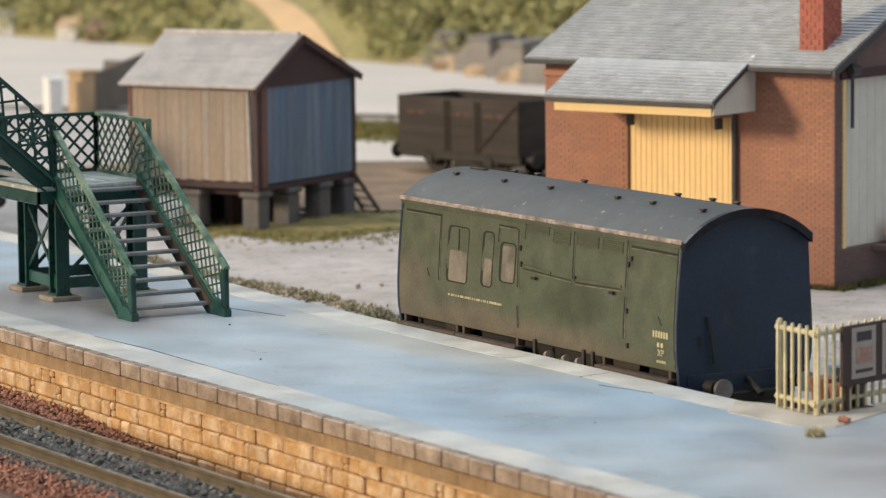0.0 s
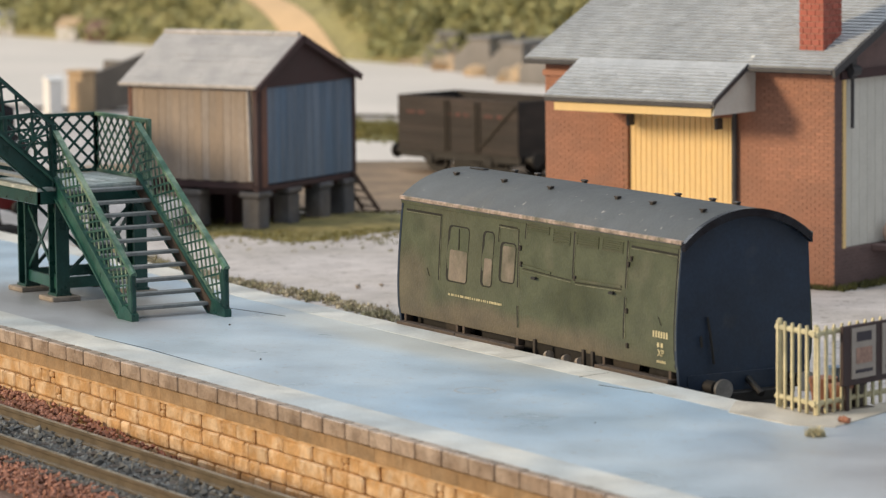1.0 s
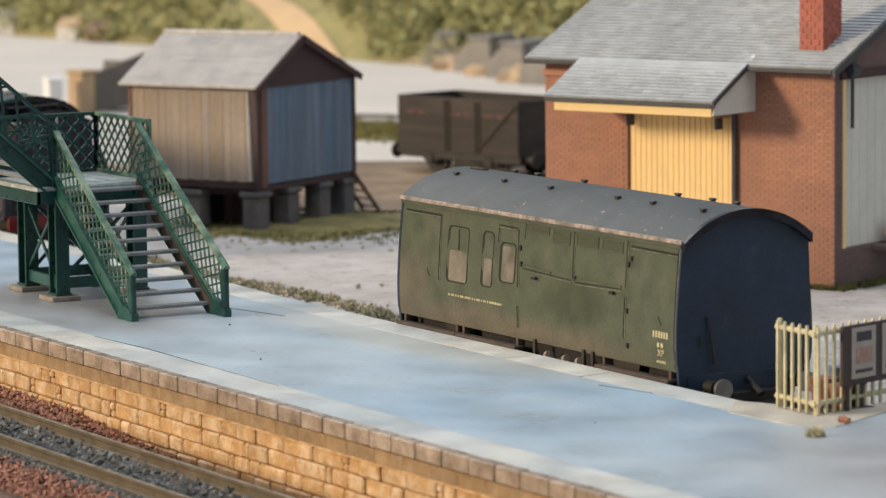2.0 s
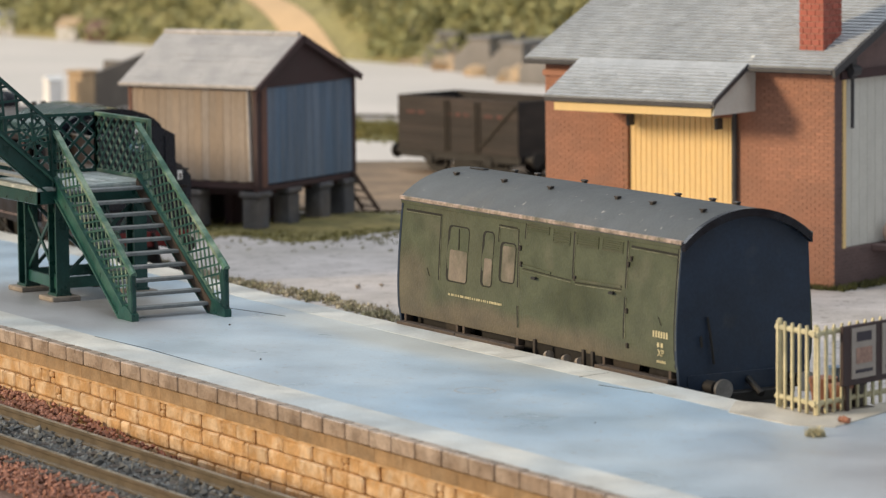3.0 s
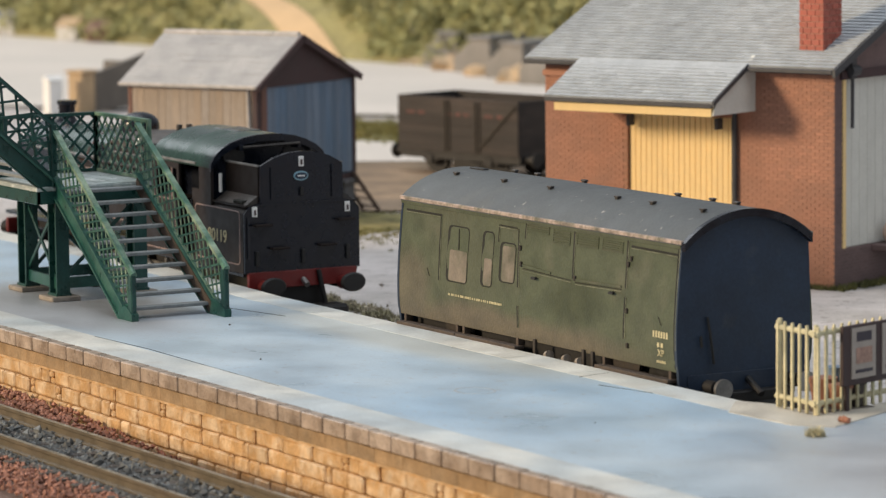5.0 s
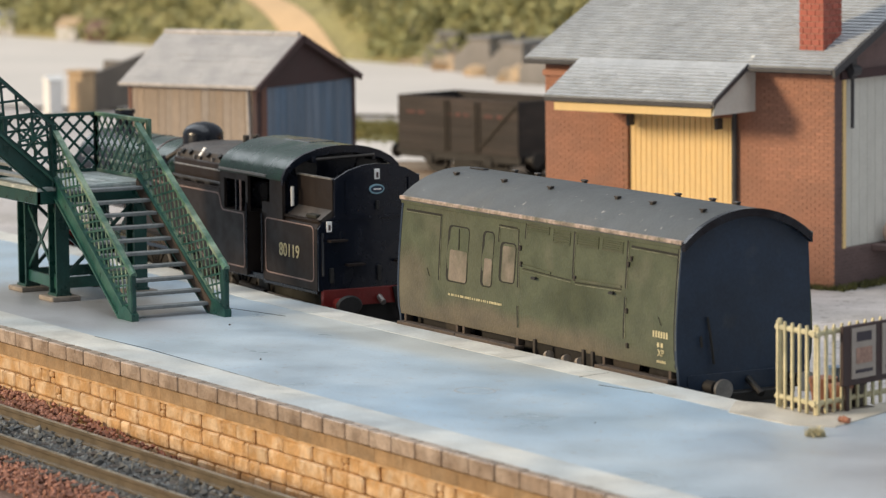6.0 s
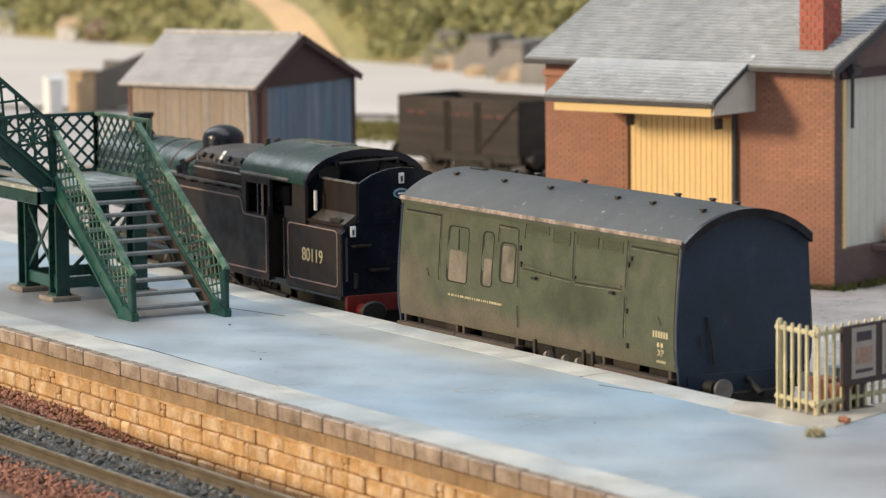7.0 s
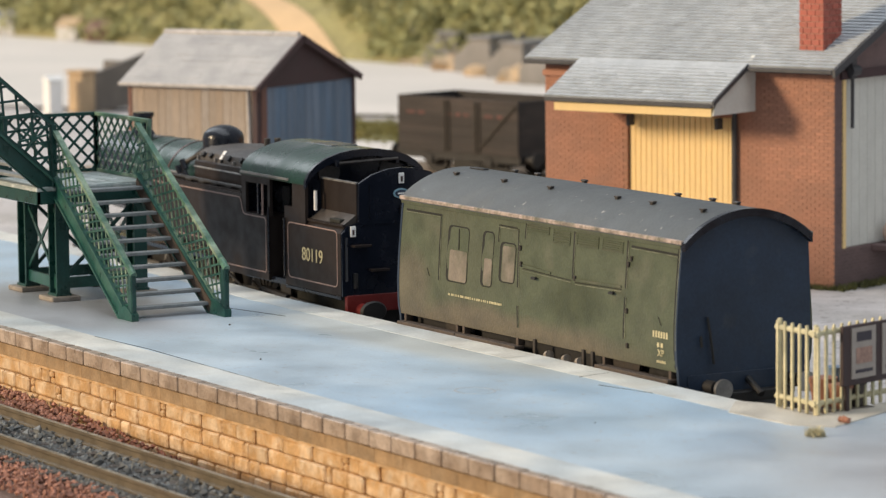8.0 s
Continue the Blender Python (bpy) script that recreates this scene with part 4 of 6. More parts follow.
    part("canopy_bargeboard", prism(B(), [(ey, ez + 0.5), (-5, zc + 0.6), (-5, zc - 0.9), (ey, ez - 1.0)], 'x', ca[1] - 0.1, ca[1] + 0.6), M["gutter"], g)
    part("soffit", box(B(), ca[0] + 3, ca[1] - 1.6, ey + 2.0, 0.2, ez - 3.6, ez - 3.0), M["creampaint"], g)
    for u in (door[0] + 2.5, door[1] - 5):
        part("bracket", box(B(), u - 0.55, u + 0.55, -3.4, -0.2, 45.6, 49.0, 0.15), M["gutter"], g)
    for u0, u1 in ((-L - 4, ca[0]), (ca[1] + 0.5, 3.0)):
        part("gutter", box(B(), u0, u1, -6.2, -4.8, zc - 1.6, zc - 0.1, 0.3), M["gutter"], g)
    part("downpipe", rod(B(), (door[1] + 0.2, -0.9, 0), (door[1] + 0.2, -0.9, H - 13), 0.7, 8), M["gutter"], g)
    bm = B()
    prism(bm, [(-6, zc - 2.4), (-6, zc - 0.2), (W / 2, zc + (W / 2 + 6) * rise - 0.2), (W / 2, zc + (W / 2 + 6) * rise - 3.2)], 'x', 3.0, 4.0)
    part("bargeboard", bm, M["gutter"], g)
    bm = B()
    prism(bm, [(W / 2, zc + (W / 2 + 5) * rise), (W + 5, zc), (W + 5, zc - 1.2), (W / 2, zc + (W / 2 + 5) * rise - 1.2)], 'x', -L - 4, 3.2)
    part("rear_slope", bm, M["slate"], g)
    # chimney
    cx0, cx1, cy0, cy1, cz0, cz1 = -15.0, -6.5, 4.2, 14.4, H - 2, H + 60
    ch = part("chimney", box(B(), cx0 + 0.25, cx1 - 0.25, cy0 + 0.25, cy1 - 0.25, cz0, cz1), M["chimjoint"], g, "bright red brick chimney stack")
    rows = 36
    for rr in range(rows):
        for face in range(2):
            wdt = (cx1 - cx0) if face == 0 else (cy1 - cy0)
            n = 3
            for k in range(n + 1):
                a = wdt / n * (k - (0.5 if rr % 2 else 0))
                a0, a1 = max(0, a) + 0.12, min(wdt, a + wdt / n) - 0.12
                if a1 - a0 < 0.5 or cz0 + rr * 1.75 + 1.6 > cz1:
                    continue
                z = cz0 + rr * 1.75
                bb = B()
                if face == 0:
                    box(bb, cx0 + a0, cx0 + a1, cy0, cy0 + 0.4, z + 0.12, z + 1.63)
                else:
                    box(bb, cx1 - 0.4, cx1, cy0 + a0, cy0 + a1, z + 0.12, z + 1.63)
                part("brick", bb, M["chimbrick"], ch)
    return g


def build_grain_shed():
    """Timber store on brick piers. Local: origin at the near corner at floor height; long side along -x, door end along +y."""
    s = thing("timber_store", "weathered plank store on grey piers with a slate roof", "shed", (-312.5, 117.6, 2.4), 29.3)
    L, W, H, R = 52.4, 62.0, 33.5, 15.0
    RY = W / 2 - 4.6   # the ridge sits a little towards the platform
    bm = B()
    box(bm, -L, 0, 0.4, W, 0, H)
    prism(bm, [(0.4, H), (W, H), (RY, H + R)], 'x', -L, -1)
    body = part("body", bm, M["maroon"], s, "dark maroon framed store body")
    n = 17
    for k in range(n):
        u0, u1 = -L + (L - 1.4) * k / n, -L + (L - 1.4) * (k + 1) / n
        part("plank", box(B(), u0 + 0.06, u1 - 0.06, 0.0 + 0.06 * (k % 3), 0.45, 0.2 - 0.25 * (k % 2), H - 0.2), M["plank"], body)
    n = 13
    for k in range(n):
        v0, v1 = 6.0 + (W - 7.5) * k / n, 6.0 + (W - 7.5) * (k + 1) / n
        part("door_board", box(B(), 0, 0.5, v0 + 0.05, v1 - 0.05, -1.0, H - 1.2), M["bluedoor"], body, "faded blue door board")
    part("corner_post", box(B(), -1.2, 0.9, -0.4, 2.2, -1.5, H, 0.2), M["maroon"], s, "dark timber corner post")
    part("corner_post", box(B(), -L - 0.6, -L + 1.2, -0.3, 1.0, -1.0, H, 0.2), M["brownpost"], s, "reddish brown corner post")
    part("drainpipe", rod(B(), (-3.0, -0.5, H - 0.6), (-2.0, -0.6, 0.5), 0.55, 8), M["ridge"], s, "pale crooked drainpipe")
    part("corner_post", box(B(), 0.0, 1.0, 2.4, 5.8, -2.0, H, 0.2), M["brownpost"], s, "reddish brown door post")
    part("corner_post", box(B(), -1.2, 1.0, W - 1.6, W + 0.4, -1.5, H, 0.2), M["maroon"], s)
    part("gable_board", prism(B(), [(1.0, H - 1.5), (W - 0.5, H - 1.5), (RY, H + R - 0.6)], 'x', 0.0, 0.9), M["maroon"], s, "dark maroon gable boarding")
    part("floor_beam", box(B(), -1.6, 0.6, 0, W, -3.4, -1.6, 0.2), M["maroon"], s)
    part("floor_beam", box(B(), -L, -1.6, 0.3, 2.2, -2.6, -0.2, 0.2), M["maroon"], s)
    part("floor_beam", box(B(), -L, -1.6, W - 2.2, W - 0.3, -2.6, -0.2, 0.2), M["maroon"], s)
    # dark joists and walls, added to fill the space below with shade
    for k in range(7):
        v = 6 + 8.0 * k
        part("joist", box(B(), -L + 0.5, -1.8, v - 1.2, v + 1.2, -5.0, 0.0, 0.2), M["maroon"], s)
    for u in (-20, -38):
        part("cross_wall", box(B(), u - 1.5, u + 1.5, 12, W - 8, -16.6, -5.0), M["maroon"], s, "dark wall added for the shade under the store floor")
    e = 2.2
    for sgn, nm, run in ((1, "roof_slope", RY), (-1, "roof_slope", W - RY)):
        c = math.atan(R / run)
        ln = (run + e) / math.cos(c)
        zb = H - e * math.tan(c) + 0.6

        def at(u, t, h, sgn=sgn, c=c, zb=zb):
            y = -e + t * math.cos(c) - h * math.sin(c)
            return (u, y if sgn > 0 else W - y, zb + t * math.sin(c) + h * math.cos(c))
        bm = B()
        p = [at(0, 0, 0), at(0, ln, 0), at(0, ln, -1.2), at(0, 0, -1.2)]
        prism(bm, [(q[1], q[2]) for q in p], 'x', -L - 3, 2.0)
        r = part(nm, bm, M["shedroof"], s, "pale grey slated roof")
        bm = B()
        slates(bm, -L - 3, 2.0, ln, at, 9, 9.0, 0.05, 5)
        if sgn < 0:
            bmesh.ops.reverse_faces(bm, faces=bm.faces[:])
        tagged(part("slating", bm, M["shedroof"], r), kind="stuff")
        part("bargeboard", prism(B(), [(q[1], q[2]) for q in (at(0, -0.2, 0.1), at(0, ln, 0.1), at(0, ln, -2.4), at(0, -0.2, -2.0))], 'x', 1.9, 2.9), M["maroon"], s)
    for k in range(11):
        u = -L - 3 + 56.4 * k / 11
        part("ridge_tile", rod(B(), (u + 0.1, RY, H + R + 0.4), (u + 5.1, RY, H + R + 0.4), 1.15 + 0.06 * (k % 3), 10), M["ridge"], s)
    zb = H - e * R / RY + 0.6
    part("gutter", box(B(), -L - 3, 1.9, -e - 0.6, -e + 0.4, zb - 0.9, zb + 0.35, 0.2), M["ridge"], s, "pale eaves strip")
    for u in (-2.5, -27, -L + 4):
        for v in (3.0, 22, 42, W - 4):
            if -L < u < -3 and 10 < v < W - 10:
                continue
            bm = B()
            box(bm, u - 3.4, u + 3.4, v - 3.4, v + 3.4, -16.2, -5.2, 0.4)
            box(bm, u - 4.2, u + 4.2, v - 4.2, v + 4.2, -5.2, -3.4, 0.3)
            part("pier", bm, M["pier"], s, "grey painted brick pier")
    lad = part("ladder", bar(B(), (1.5, W - 3, -1), (6, W + 7, -15.5), 0.8, 1.2), M["wood"], s, "small dark wooden ladder")
    part("stile", bar(B(), (-6, W - 1, -1), (-2, W + 9, -15.5), 0.8, 1.2), M["wood"], lad)
    for k in range(5):
        f = (k + 0.5) / 5
        part("rung", bar(B(), (1.5 + 4.5 * f, W - 3 + 10 * f, -1 - 14.5 * f), (-6 + 4 * f, W - 1 + 10 * f, -1 - 14.5 * f), 1.4, 0.5), M["wood"], lad)
    return s


def build_wagon():
    w = thing("open_wagon", "empty dark weathered wooden open wagon on a siding", "railway wagon", (-472.6, 262.4, ZR + 0.5), 13.7)
    L, W, z0, z1 = 67.4, 32.1, 11.4, 30.6
    part("floor", box(B(), 0, L, 0, W, z0 - 2, z0), M["wagon"], w)
    nb = 5
    for nm, y0, y1 in (("side", 0, 1.2), ("side", W - 1.2, W)):
        sd = part(nm, box(B(), 0.4, L - 0.4, y0 + 0.15, y1 - 0.15, z0, z1), M["wagon"], w)
        for k in range(nb):
            a, b = z0 + (z1 - z0) * k / nb, z0 + (z1 - z0) * (k + 1) / nb
            part("plank", box(B(), 0, L, y0, y1, a + 0.1, b - 0.1, 0.08), M["wagon"], sd)
    for x0, x1 in ((0, 1.2), (L - 1.2, L)):
        part("end", box(B(), x0, x1, 1.2, W - 1.2, z0, z1), M["wagon"], w)
    for x in (27, 29, 44, 46):
        part("door_strap", box(B(), x - 0.6, x + 0.6, -0.6, 0.1, z0 - 1.5, z1 - 1, 0.1), M["dirtblack"], w)
    part("diagonal_strap", bar(B(), (47, -0.35, z0 + 1), (66, -0.35, z1 - 2), 0.5, 1.1), M["dirtblack"], w)
    for x, wd in ((5, 4.6), (11.5, 4.0), (27, 3.4), (33, 2.6), (37.5, 3.0), (49, 4.4), (56, 3.0)):
        part("faded_marking", box(B(), x, x + wd, -0.1, 0.3, z1 - 7.0, z1 - 5.8), M["faded"], w, "faded red paint remnant")
    for y in (2, W - 2):
        part("solebar", box(B(), 0, L, y - 1, y + 1, z0 - 5.2, z0 - 2), M["black"], w)
        for x in (17, L - 17):
            bm = B()
            prism(bm, [(x - 6, z0 - 4), (x + 6, z0 - 4), (x + 1.8, 4), (x - 1.8, 4)], 'y', y - 0.5, y + 0.5)
            box(bm, x - 2, x + 2, y - 1.6, y + 1.6, 4.5, 8, 0.3)
            part("axleguard", bm, M["black"], w)
        part("brake_lever", bar(B(), (30, y, 6), (64, y, 3.5), 0.5, 0.9), M["black"], w)
    for x in (17, L - 17):
        for y in (6, W - 6):
            wl = part("wheel", rod(B(), (x, y - 1.2, 6.3), (x, y + 1.2, 6.3), 6.3, 24), M["black"], w)
            part("hub", rod(B(), (x, y - 1.7, 6.3), (x, y + 1.7, 6.3), 1.6, 12), M["dirtblack"], wl)
        part("axle", rod(B(), (x, 5, 6.3), (x, W - 5, 6.3), 1.0, 8), M["black"], w)
    for ex, sg in ((0, -1), (L, 1)):
        for y in (W / 2 - 11.4, W / 2 + 11.4):
            bm = B()
            rod(bm, (ex, y, 8), (ex + sg * 5, y, 8), 1.5, 12)
            rod(bm, (ex + sg * 5, y, 8), (ex + sg * 6, y, 8), 3.0, 18)
            part("buffer", bm, M["black"], w)
    # added black block fills the underside in place of its shade
    part("brake_block", box(B(), 27, 42, 4, W - 4, 2.5, z0 - 2), M["black"], w)
    part("underframe", box(B(), 3, L - 3, 4, W - 4, z0 - 5.5, z0 - 1.9), M["black"], w)
    return w


# ---- the tank locomotive: origin on the rail under its rear beam, body towards -x, heights above the rail ----


def lining(e, pts, y, w=0.3):
    """Thin painted border through the given x, z points."""
    b = B()
    n = len(pts)
    for k in range(n):
        a, c = pts[k], pts[(k + 1) % n]
        bar(b, (a[0], y, a[1]), (c[0], y, c[1]), w, 0.12, up=(0, -1, 0))
    return part("lining", b, M["liner"], e, "thin pinkish-cream lining")


def cut(x0, x1, z0, z1, r):
    out = []
    for cx, cz, a0 in ((x1 - r, z1 - r, 0), (x0 + r, z1 - r, 90), (x0 + r, z0 + r, 180), (x1 - r, z0 + r, 270)):
        for k in range(4):
            a = radians(a0 + 30 * k)
            out.append((cx + r * math.cos(a), cz + r * math.sin(a)))
    return out


turning, swinging, pistons = [], [], []


def build_loco():
    e = thing("tank_locomotive", "glossy black lined tank locomotive reversing towards the van", "locomotive", (-30, 16, ZRB))
    hw = 17.8
    # bunker
    bm = B()
    prism(bm, [(-hw, 18), (hw, 18), (hw, 34.5), (hw - 1.4, 36.4), (-hw + 1.4, 36.4), (-hw, 34.5)], 'x', -33, 0)
    bk = part("bunker", bm, M["locotank"], e, "lower bunker with lined black side")
    part("bunker_back", prism(B(), [(-hw + 0.1, 18), (hw - 0.1, 18), (hw - 0.1, 34.5), (hw - 1.5, 36.3), (12.8, 37.2), (12.6, 47.4), (8.5, 49.6), (4, 50.8), (0, 51.1), (-4, 50.8), (-8.5, 49.6), (-12.6, 47.4), (-12.8, 37.2), (-hw + 1.5, 36.3), (-hw + 0.1, 34.5)], 'x', -0.2, 0.7), M["locoblack"], e, "black rear plate with a curved top")
    for s in (-1, 1):
        part("bunker_side", box(B(), -21, -0.2, s * 12.6 - 0.4, s * 12.6 + 0.4, 36.4, 47.2, 0.1), M["locotank"], e)
        part("side_cap", box(B(), -21, -0.2, s * 12.6 - 0.55, s * 12.6 + 0.55, 47.2, 47.6), M["steel"], e)
        part("bunker_ledge", prism(B(), [(s * (hw - 0.6), 36.2), (s * 12.4, 39.6), (s * 12.4, 36.2)], 'x', -20.6, -0.4), M["dust"], e, "dusty sloping ledge beside the bunker")
        part("beading", box(B(), -21, 0.2, s * (hw - 1.0) - 0.5, s * (hw - 1.0) + 0.5, 36.3, 36.8), M["locotank"], e)
        part("tank_filler", box(B(), -9, -3, s * 15.2 - 1.3, s * 15.2 + 1.3, 36.8, 37.9, 0.2), M["line"], e)
    part("coal_floor", box(B(), -21, -0.5, -12.2, 12.2, 36.4, 39.5), M["locoblack"], e)
    part("ladder_rail", box(B(), 0.7, 1.2, -9.6, -9.1, 38, 47), M["locoblack"], e)
    part("ladder_rail", box(B(), 0.7, 1.2, 9.1, 9.6, 38, 47), M["locoblack"], e)
    # cab
    ca, cb = -60.0, -24.5
    for s in (-1, 1):
        y0, y1 = sorted((s * hw, s * (hw - 0.9)))
        sd = B()
        box(sd, ca, -57.4, y0, y1, 35.4, 46.6)
        box(sd, -43.6, -42.2, y0, y1, 35.4, 46.6)
        box(sd, -57.4, -43.6, y0, y1, 43.8, 46.6)
        box(sd, -33.2, -20.6, y0, y1, 34.5, 39.2)
        box(sd, -28.4, -20.6, y0, y1, 39.2, 46.6)
        part("cab_side", sd, M["locotank"], e)
        part("window_pillar", box(B(), -50.6, -50.0, s * (hw - 0.5) - 0.3, s * (hw - 0.5) + 0.3, 35, 43.8), M["locoblack"], e)
        part("window_pillar", box(B(), -47.4, -46.9, s * (hw - 0.2) - 0.2, s * (hw - 0.2) + 0.2, 35, 44.0), M["liner"], e, "pale grab rail by the cab window")
        part("cab_handrail", rod(B(), (-18.8, s * (hw - 2.2), 39.0), (-18.8, s * (hw - 2.2), 44.2), 0.5, 8), M["paper"], e, "pale handrail at the cab rear")
        part("door_rail", rod(B(), (-33.0, s * (hw + 0.3), 20), (-33.0, s * (hw + 0.3), 36), 0.3, 8), M["locoblack"], e)
        part("door_rail", rod(B(), (-42.8, s * (hw + 0.3), 20), (-42.8, s * (hw + 0.3), 38), 0.3, 8), M["locoblack"], e)
    half = [(-hw - 0.2, 46.4), (-16.8, 48.8), (-14.8, 50.7), (-11.6, 52.4), (-7.8, 53.6), (-3.8, 54.25), (0, 54.4)]
    dome_line = half + [(-y, z) for y, z in reversed(half[:-1])]
    part("cab_roof", shell(B(), dome_line, 'x', ca - 0.8, -20.6, 0.8), M["locoroof"], e, "curved dark green-black cab roof", smooth=True)
    part("roof_rim", shell(B(), [(y * 1.005, z + 0.15) for y, z in dome_line], 'x', -20.8, -19.6, 2.0), M["locoblack"], e, smooth=True)
    # rain strip in pale steel, its colour painting the bright highlight there
    part("rain_strip", box(B(), ca, -30, -hw - 0.45, -hw + 0.1, 46.1, 46.7), M["steel"], e)
    part("roof_hatch", box(B(), -50, -34, -3, 5, 53.4, 54.45, 0.3), M["locoblack"], e)
    inner = [(y * 0.96, z - 0.9) for y, z in dome_line]
    part("cab_front", prism(B(), [(-hw + 1, 18)] + inner + [(hw - 1, 18)], 'x', ca + 0.2, ca + 1.2), M["locoblack"], e)
    part("cab_back", prism(B(), [(-hw + 1, 36.5)] + inner + [(hw - 1, 36.5)], 'x', cb, cb + 0.8), M["locoblack"], e)
    # made-up black plates stop light passing through, so the doorways stay dark
    for s in (-1, 1):
        part("cab_partition", box(B(), ca + 1, cb, s * 5 - 0.4, s * 5 + 0.4, 19, 46), M["black"], e)
    part("cab_floor", box(B(), ca, cb, -hw + 1, hw - 1, 17.5, 19), M["locoblack"], e)
    part("backhead", box(B(), ca + 1, ca + 9, -9, 9, 19, 44, 1.5), M["locoblack"], e)
    for s in (-1, 1):
        part("spectacle_window", rod(B(), (cb + 0.8, s * 9.2, 48.3), (cb + 1.4, s * 9.2, 48.3), 3.2, 20), M["dust"], e)
    part("fire_iron", rod(B(), (-19.5, -9, 51.0), (-18.5, 9, 51.6), 0.42, 8), M["dust"], e)
    for s in (-9, 9):
        part("fire_iron_bracket", box(B(), -23.5, -18.5, s - 0.5, s + 0.5, 50.2, 51.8, 0.1), M["locoblack"], e)
    # side tanks
    for s in (-1, 1):
        y0, y1 = sorted((s * hw, s * 10.5))
        side = [(-43.4, 18.0), (-43.4, 35.4), (-60.2, 35.4), (-60.2, 40.3), (-127, 40.3), (-127, 24.5), (-81, 24.5), (-70, 18.0)]
        part("side_tank", prism(B(), side, 'y', y0, y1), M["locotank"], e, "lined black side tank")
        part("tank_top_edge", box(B(), -127, -61, s * (hw - 0.6) - 0.35, s * (hw - 0.6) + 0.35, 40.3, 40.7), M["locotank"], e)
        yy = s * (hw + 0.03)
        lining(e, [(-44.8, 20.6), (-44.8, 34.2), (-45.6, 34.8), (-58.2, 34.8), (-59.4, 35.6), (-60.6, 38.6), (-61.5, 39.2), (-124.5, 39.2), (-125.5, 38.5), (-125.5, 26.5), (-124.5, 25.8), (-81, 25.8), (-79, 24.6), (-71, 20.4), (-69.5, 20.0), (-45.4, 20.0)], yy)
        lining(e, cut(-31.2, -2.0, 20.3, 35.0, 1.4), yy)
        part("footplate", box(B(), -175, -81, min(s * 9, s * hw), max(s * 9, s * hw), 20.0, 21.0), M["locoblack"], e)
    letters("number", "80119", 5.0, pose(-16.6, -hw - 0.05, 25.6, 90, 0, 0), M["cream"], e, "cream running number 80119")
    letters("number", "80119", 5.0, pose(-16.8, hw + 0.05, 25.3, 90, 0, 180), M["cream"], e, "cream running number 80119")
    # boiler, firebox, smokebox
    def tube(name, x0, x1, r0, r1, zc, m, label=""):
        return part(name, rod(B(), (x0, 0, zc), (x1, 0, zc), r0, 36, r1), M[m], e, label, smooth=True)
    tube("boiler", -100, -152, 12.4, 11.6, 37.4, "locoroof", "dark lined boiler barrel")
    tube("smokebox", -152, -178, 11.9, 11.9, 37.0, "locoblack")
    tube("smokebox_door", -178, -180, 10.6, 6.0, 37.0, "locoblack")
    fb = [(-12.2, 26), (-12.6, 46), (-11.2, 48.6), (-8, 49.9), (0, 50.3), (8, 49.9), (11.2, 48.6), (12.6, 46), (12.2, 26)]
    part("firebox", prism(B(), fb, 'x', -101, -60), M["dust"], e, "dusty square-shouldered firebox", smooth=True)
    for x in (-112, -124, -137, -149.5):
        part("boiler_ring", rod(B(), (x - 0.35, 0, 37.4), (x + 0.35, 0, 37.4), 12.55 - 0.016 * (-100 - x), 36), M["boilerline"] if x == -124 else M["locotank"], e, smooth=True)
    part("lagging_box", box(B(), -100, -66, -13.6, -12.4, 40, 46.5, 0.3), M["locotank"], e)
    for x in (-76, -88, -99.5):
        part("boiler_band", box(B(), x - 0.4, x + 0.4, -12.9, -12.2, 41, 47.6), M["steel"], e)
    for x in (-66, -72, -80, -92, -97):
        part("washout_plug", rod(B(), (x, -11.4, 47.6), (x, -12.3, 48.4), 0.8, 10), M["black"], e)
    part("firebox_rail", rod(B(), (-100, -13.6, 44.6), (-62, -13.9, 44.6), 0.28, 8), M["steel"], e)
    part("top_feed_pipe", rod(B(), (-101, -8.6, 49.2), (-112, -11.8, 44.2), 0.7, 10), M["dust"], e)
    part("lagging_seam", box(B(), -84.4, -83.9, -12.75, -12.0, 41, 47.4), M["black"], e)
    # glint on the firebox shoulder, painted as a white strip
    part("cover_patch", bar(B(), (-86, -11.9, 47.4), (-86, -10.2, 49.6), 1.6, 0.3, up=(0, -1, 0.8)), M["white"], e, "white strip painted as a glint on the firebox")
    bm = B()
    rod(bm, (-109.5, 0, 47), (-109.5, 0, 51.4), 6.0, 32, 5.95)
    steps = [(5.95 * math.cos(a), 51.4 + 3.7 * math.sin(a)) for a in [radians(10 * k) for k in range(9)]]
    for (ra, za), (rb, zb) in zip(steps, steps[1:]):
        rod(bm, (-109.5, 0, za), (-109.5, 0, zb), ra, 32, rb)
    bmesh.ops.remove_doubles(bm, verts=bm.verts[:], dist=0.01)
    hidden = [f for f in bm.faces if len(f.verts) > 4 and f.calc_center_median().z < 54.9]
    bmesh.ops.delete(bm, geom=hidden, context='FACES_ONLY')
    part("dome", bm, M["locoblack"], e, "rounded glossy black steam dome", smooth=True)
    bm = B()
    rod(bm, (-166, 0, 47.5), (-166, 0, 50.0), 4.2, 24, 2.7)
    rod(bm, (-166, 0, 50.0), (-166, 0, 54.0), 2.5, 24, 2.7)
    rod(bm, (-166, 0, 54.0), (-166, 0, 55.2), 3.2, 24, 3.1)
    part("chimney", bm, M["locoblack"], e, smooth=True)
    for y in (-1.6, 1.6):
        part("safety_valve", rod(B(), (-77, y, 50), (-77, y, 53.4), 0.9, 12), M["dust"], e)
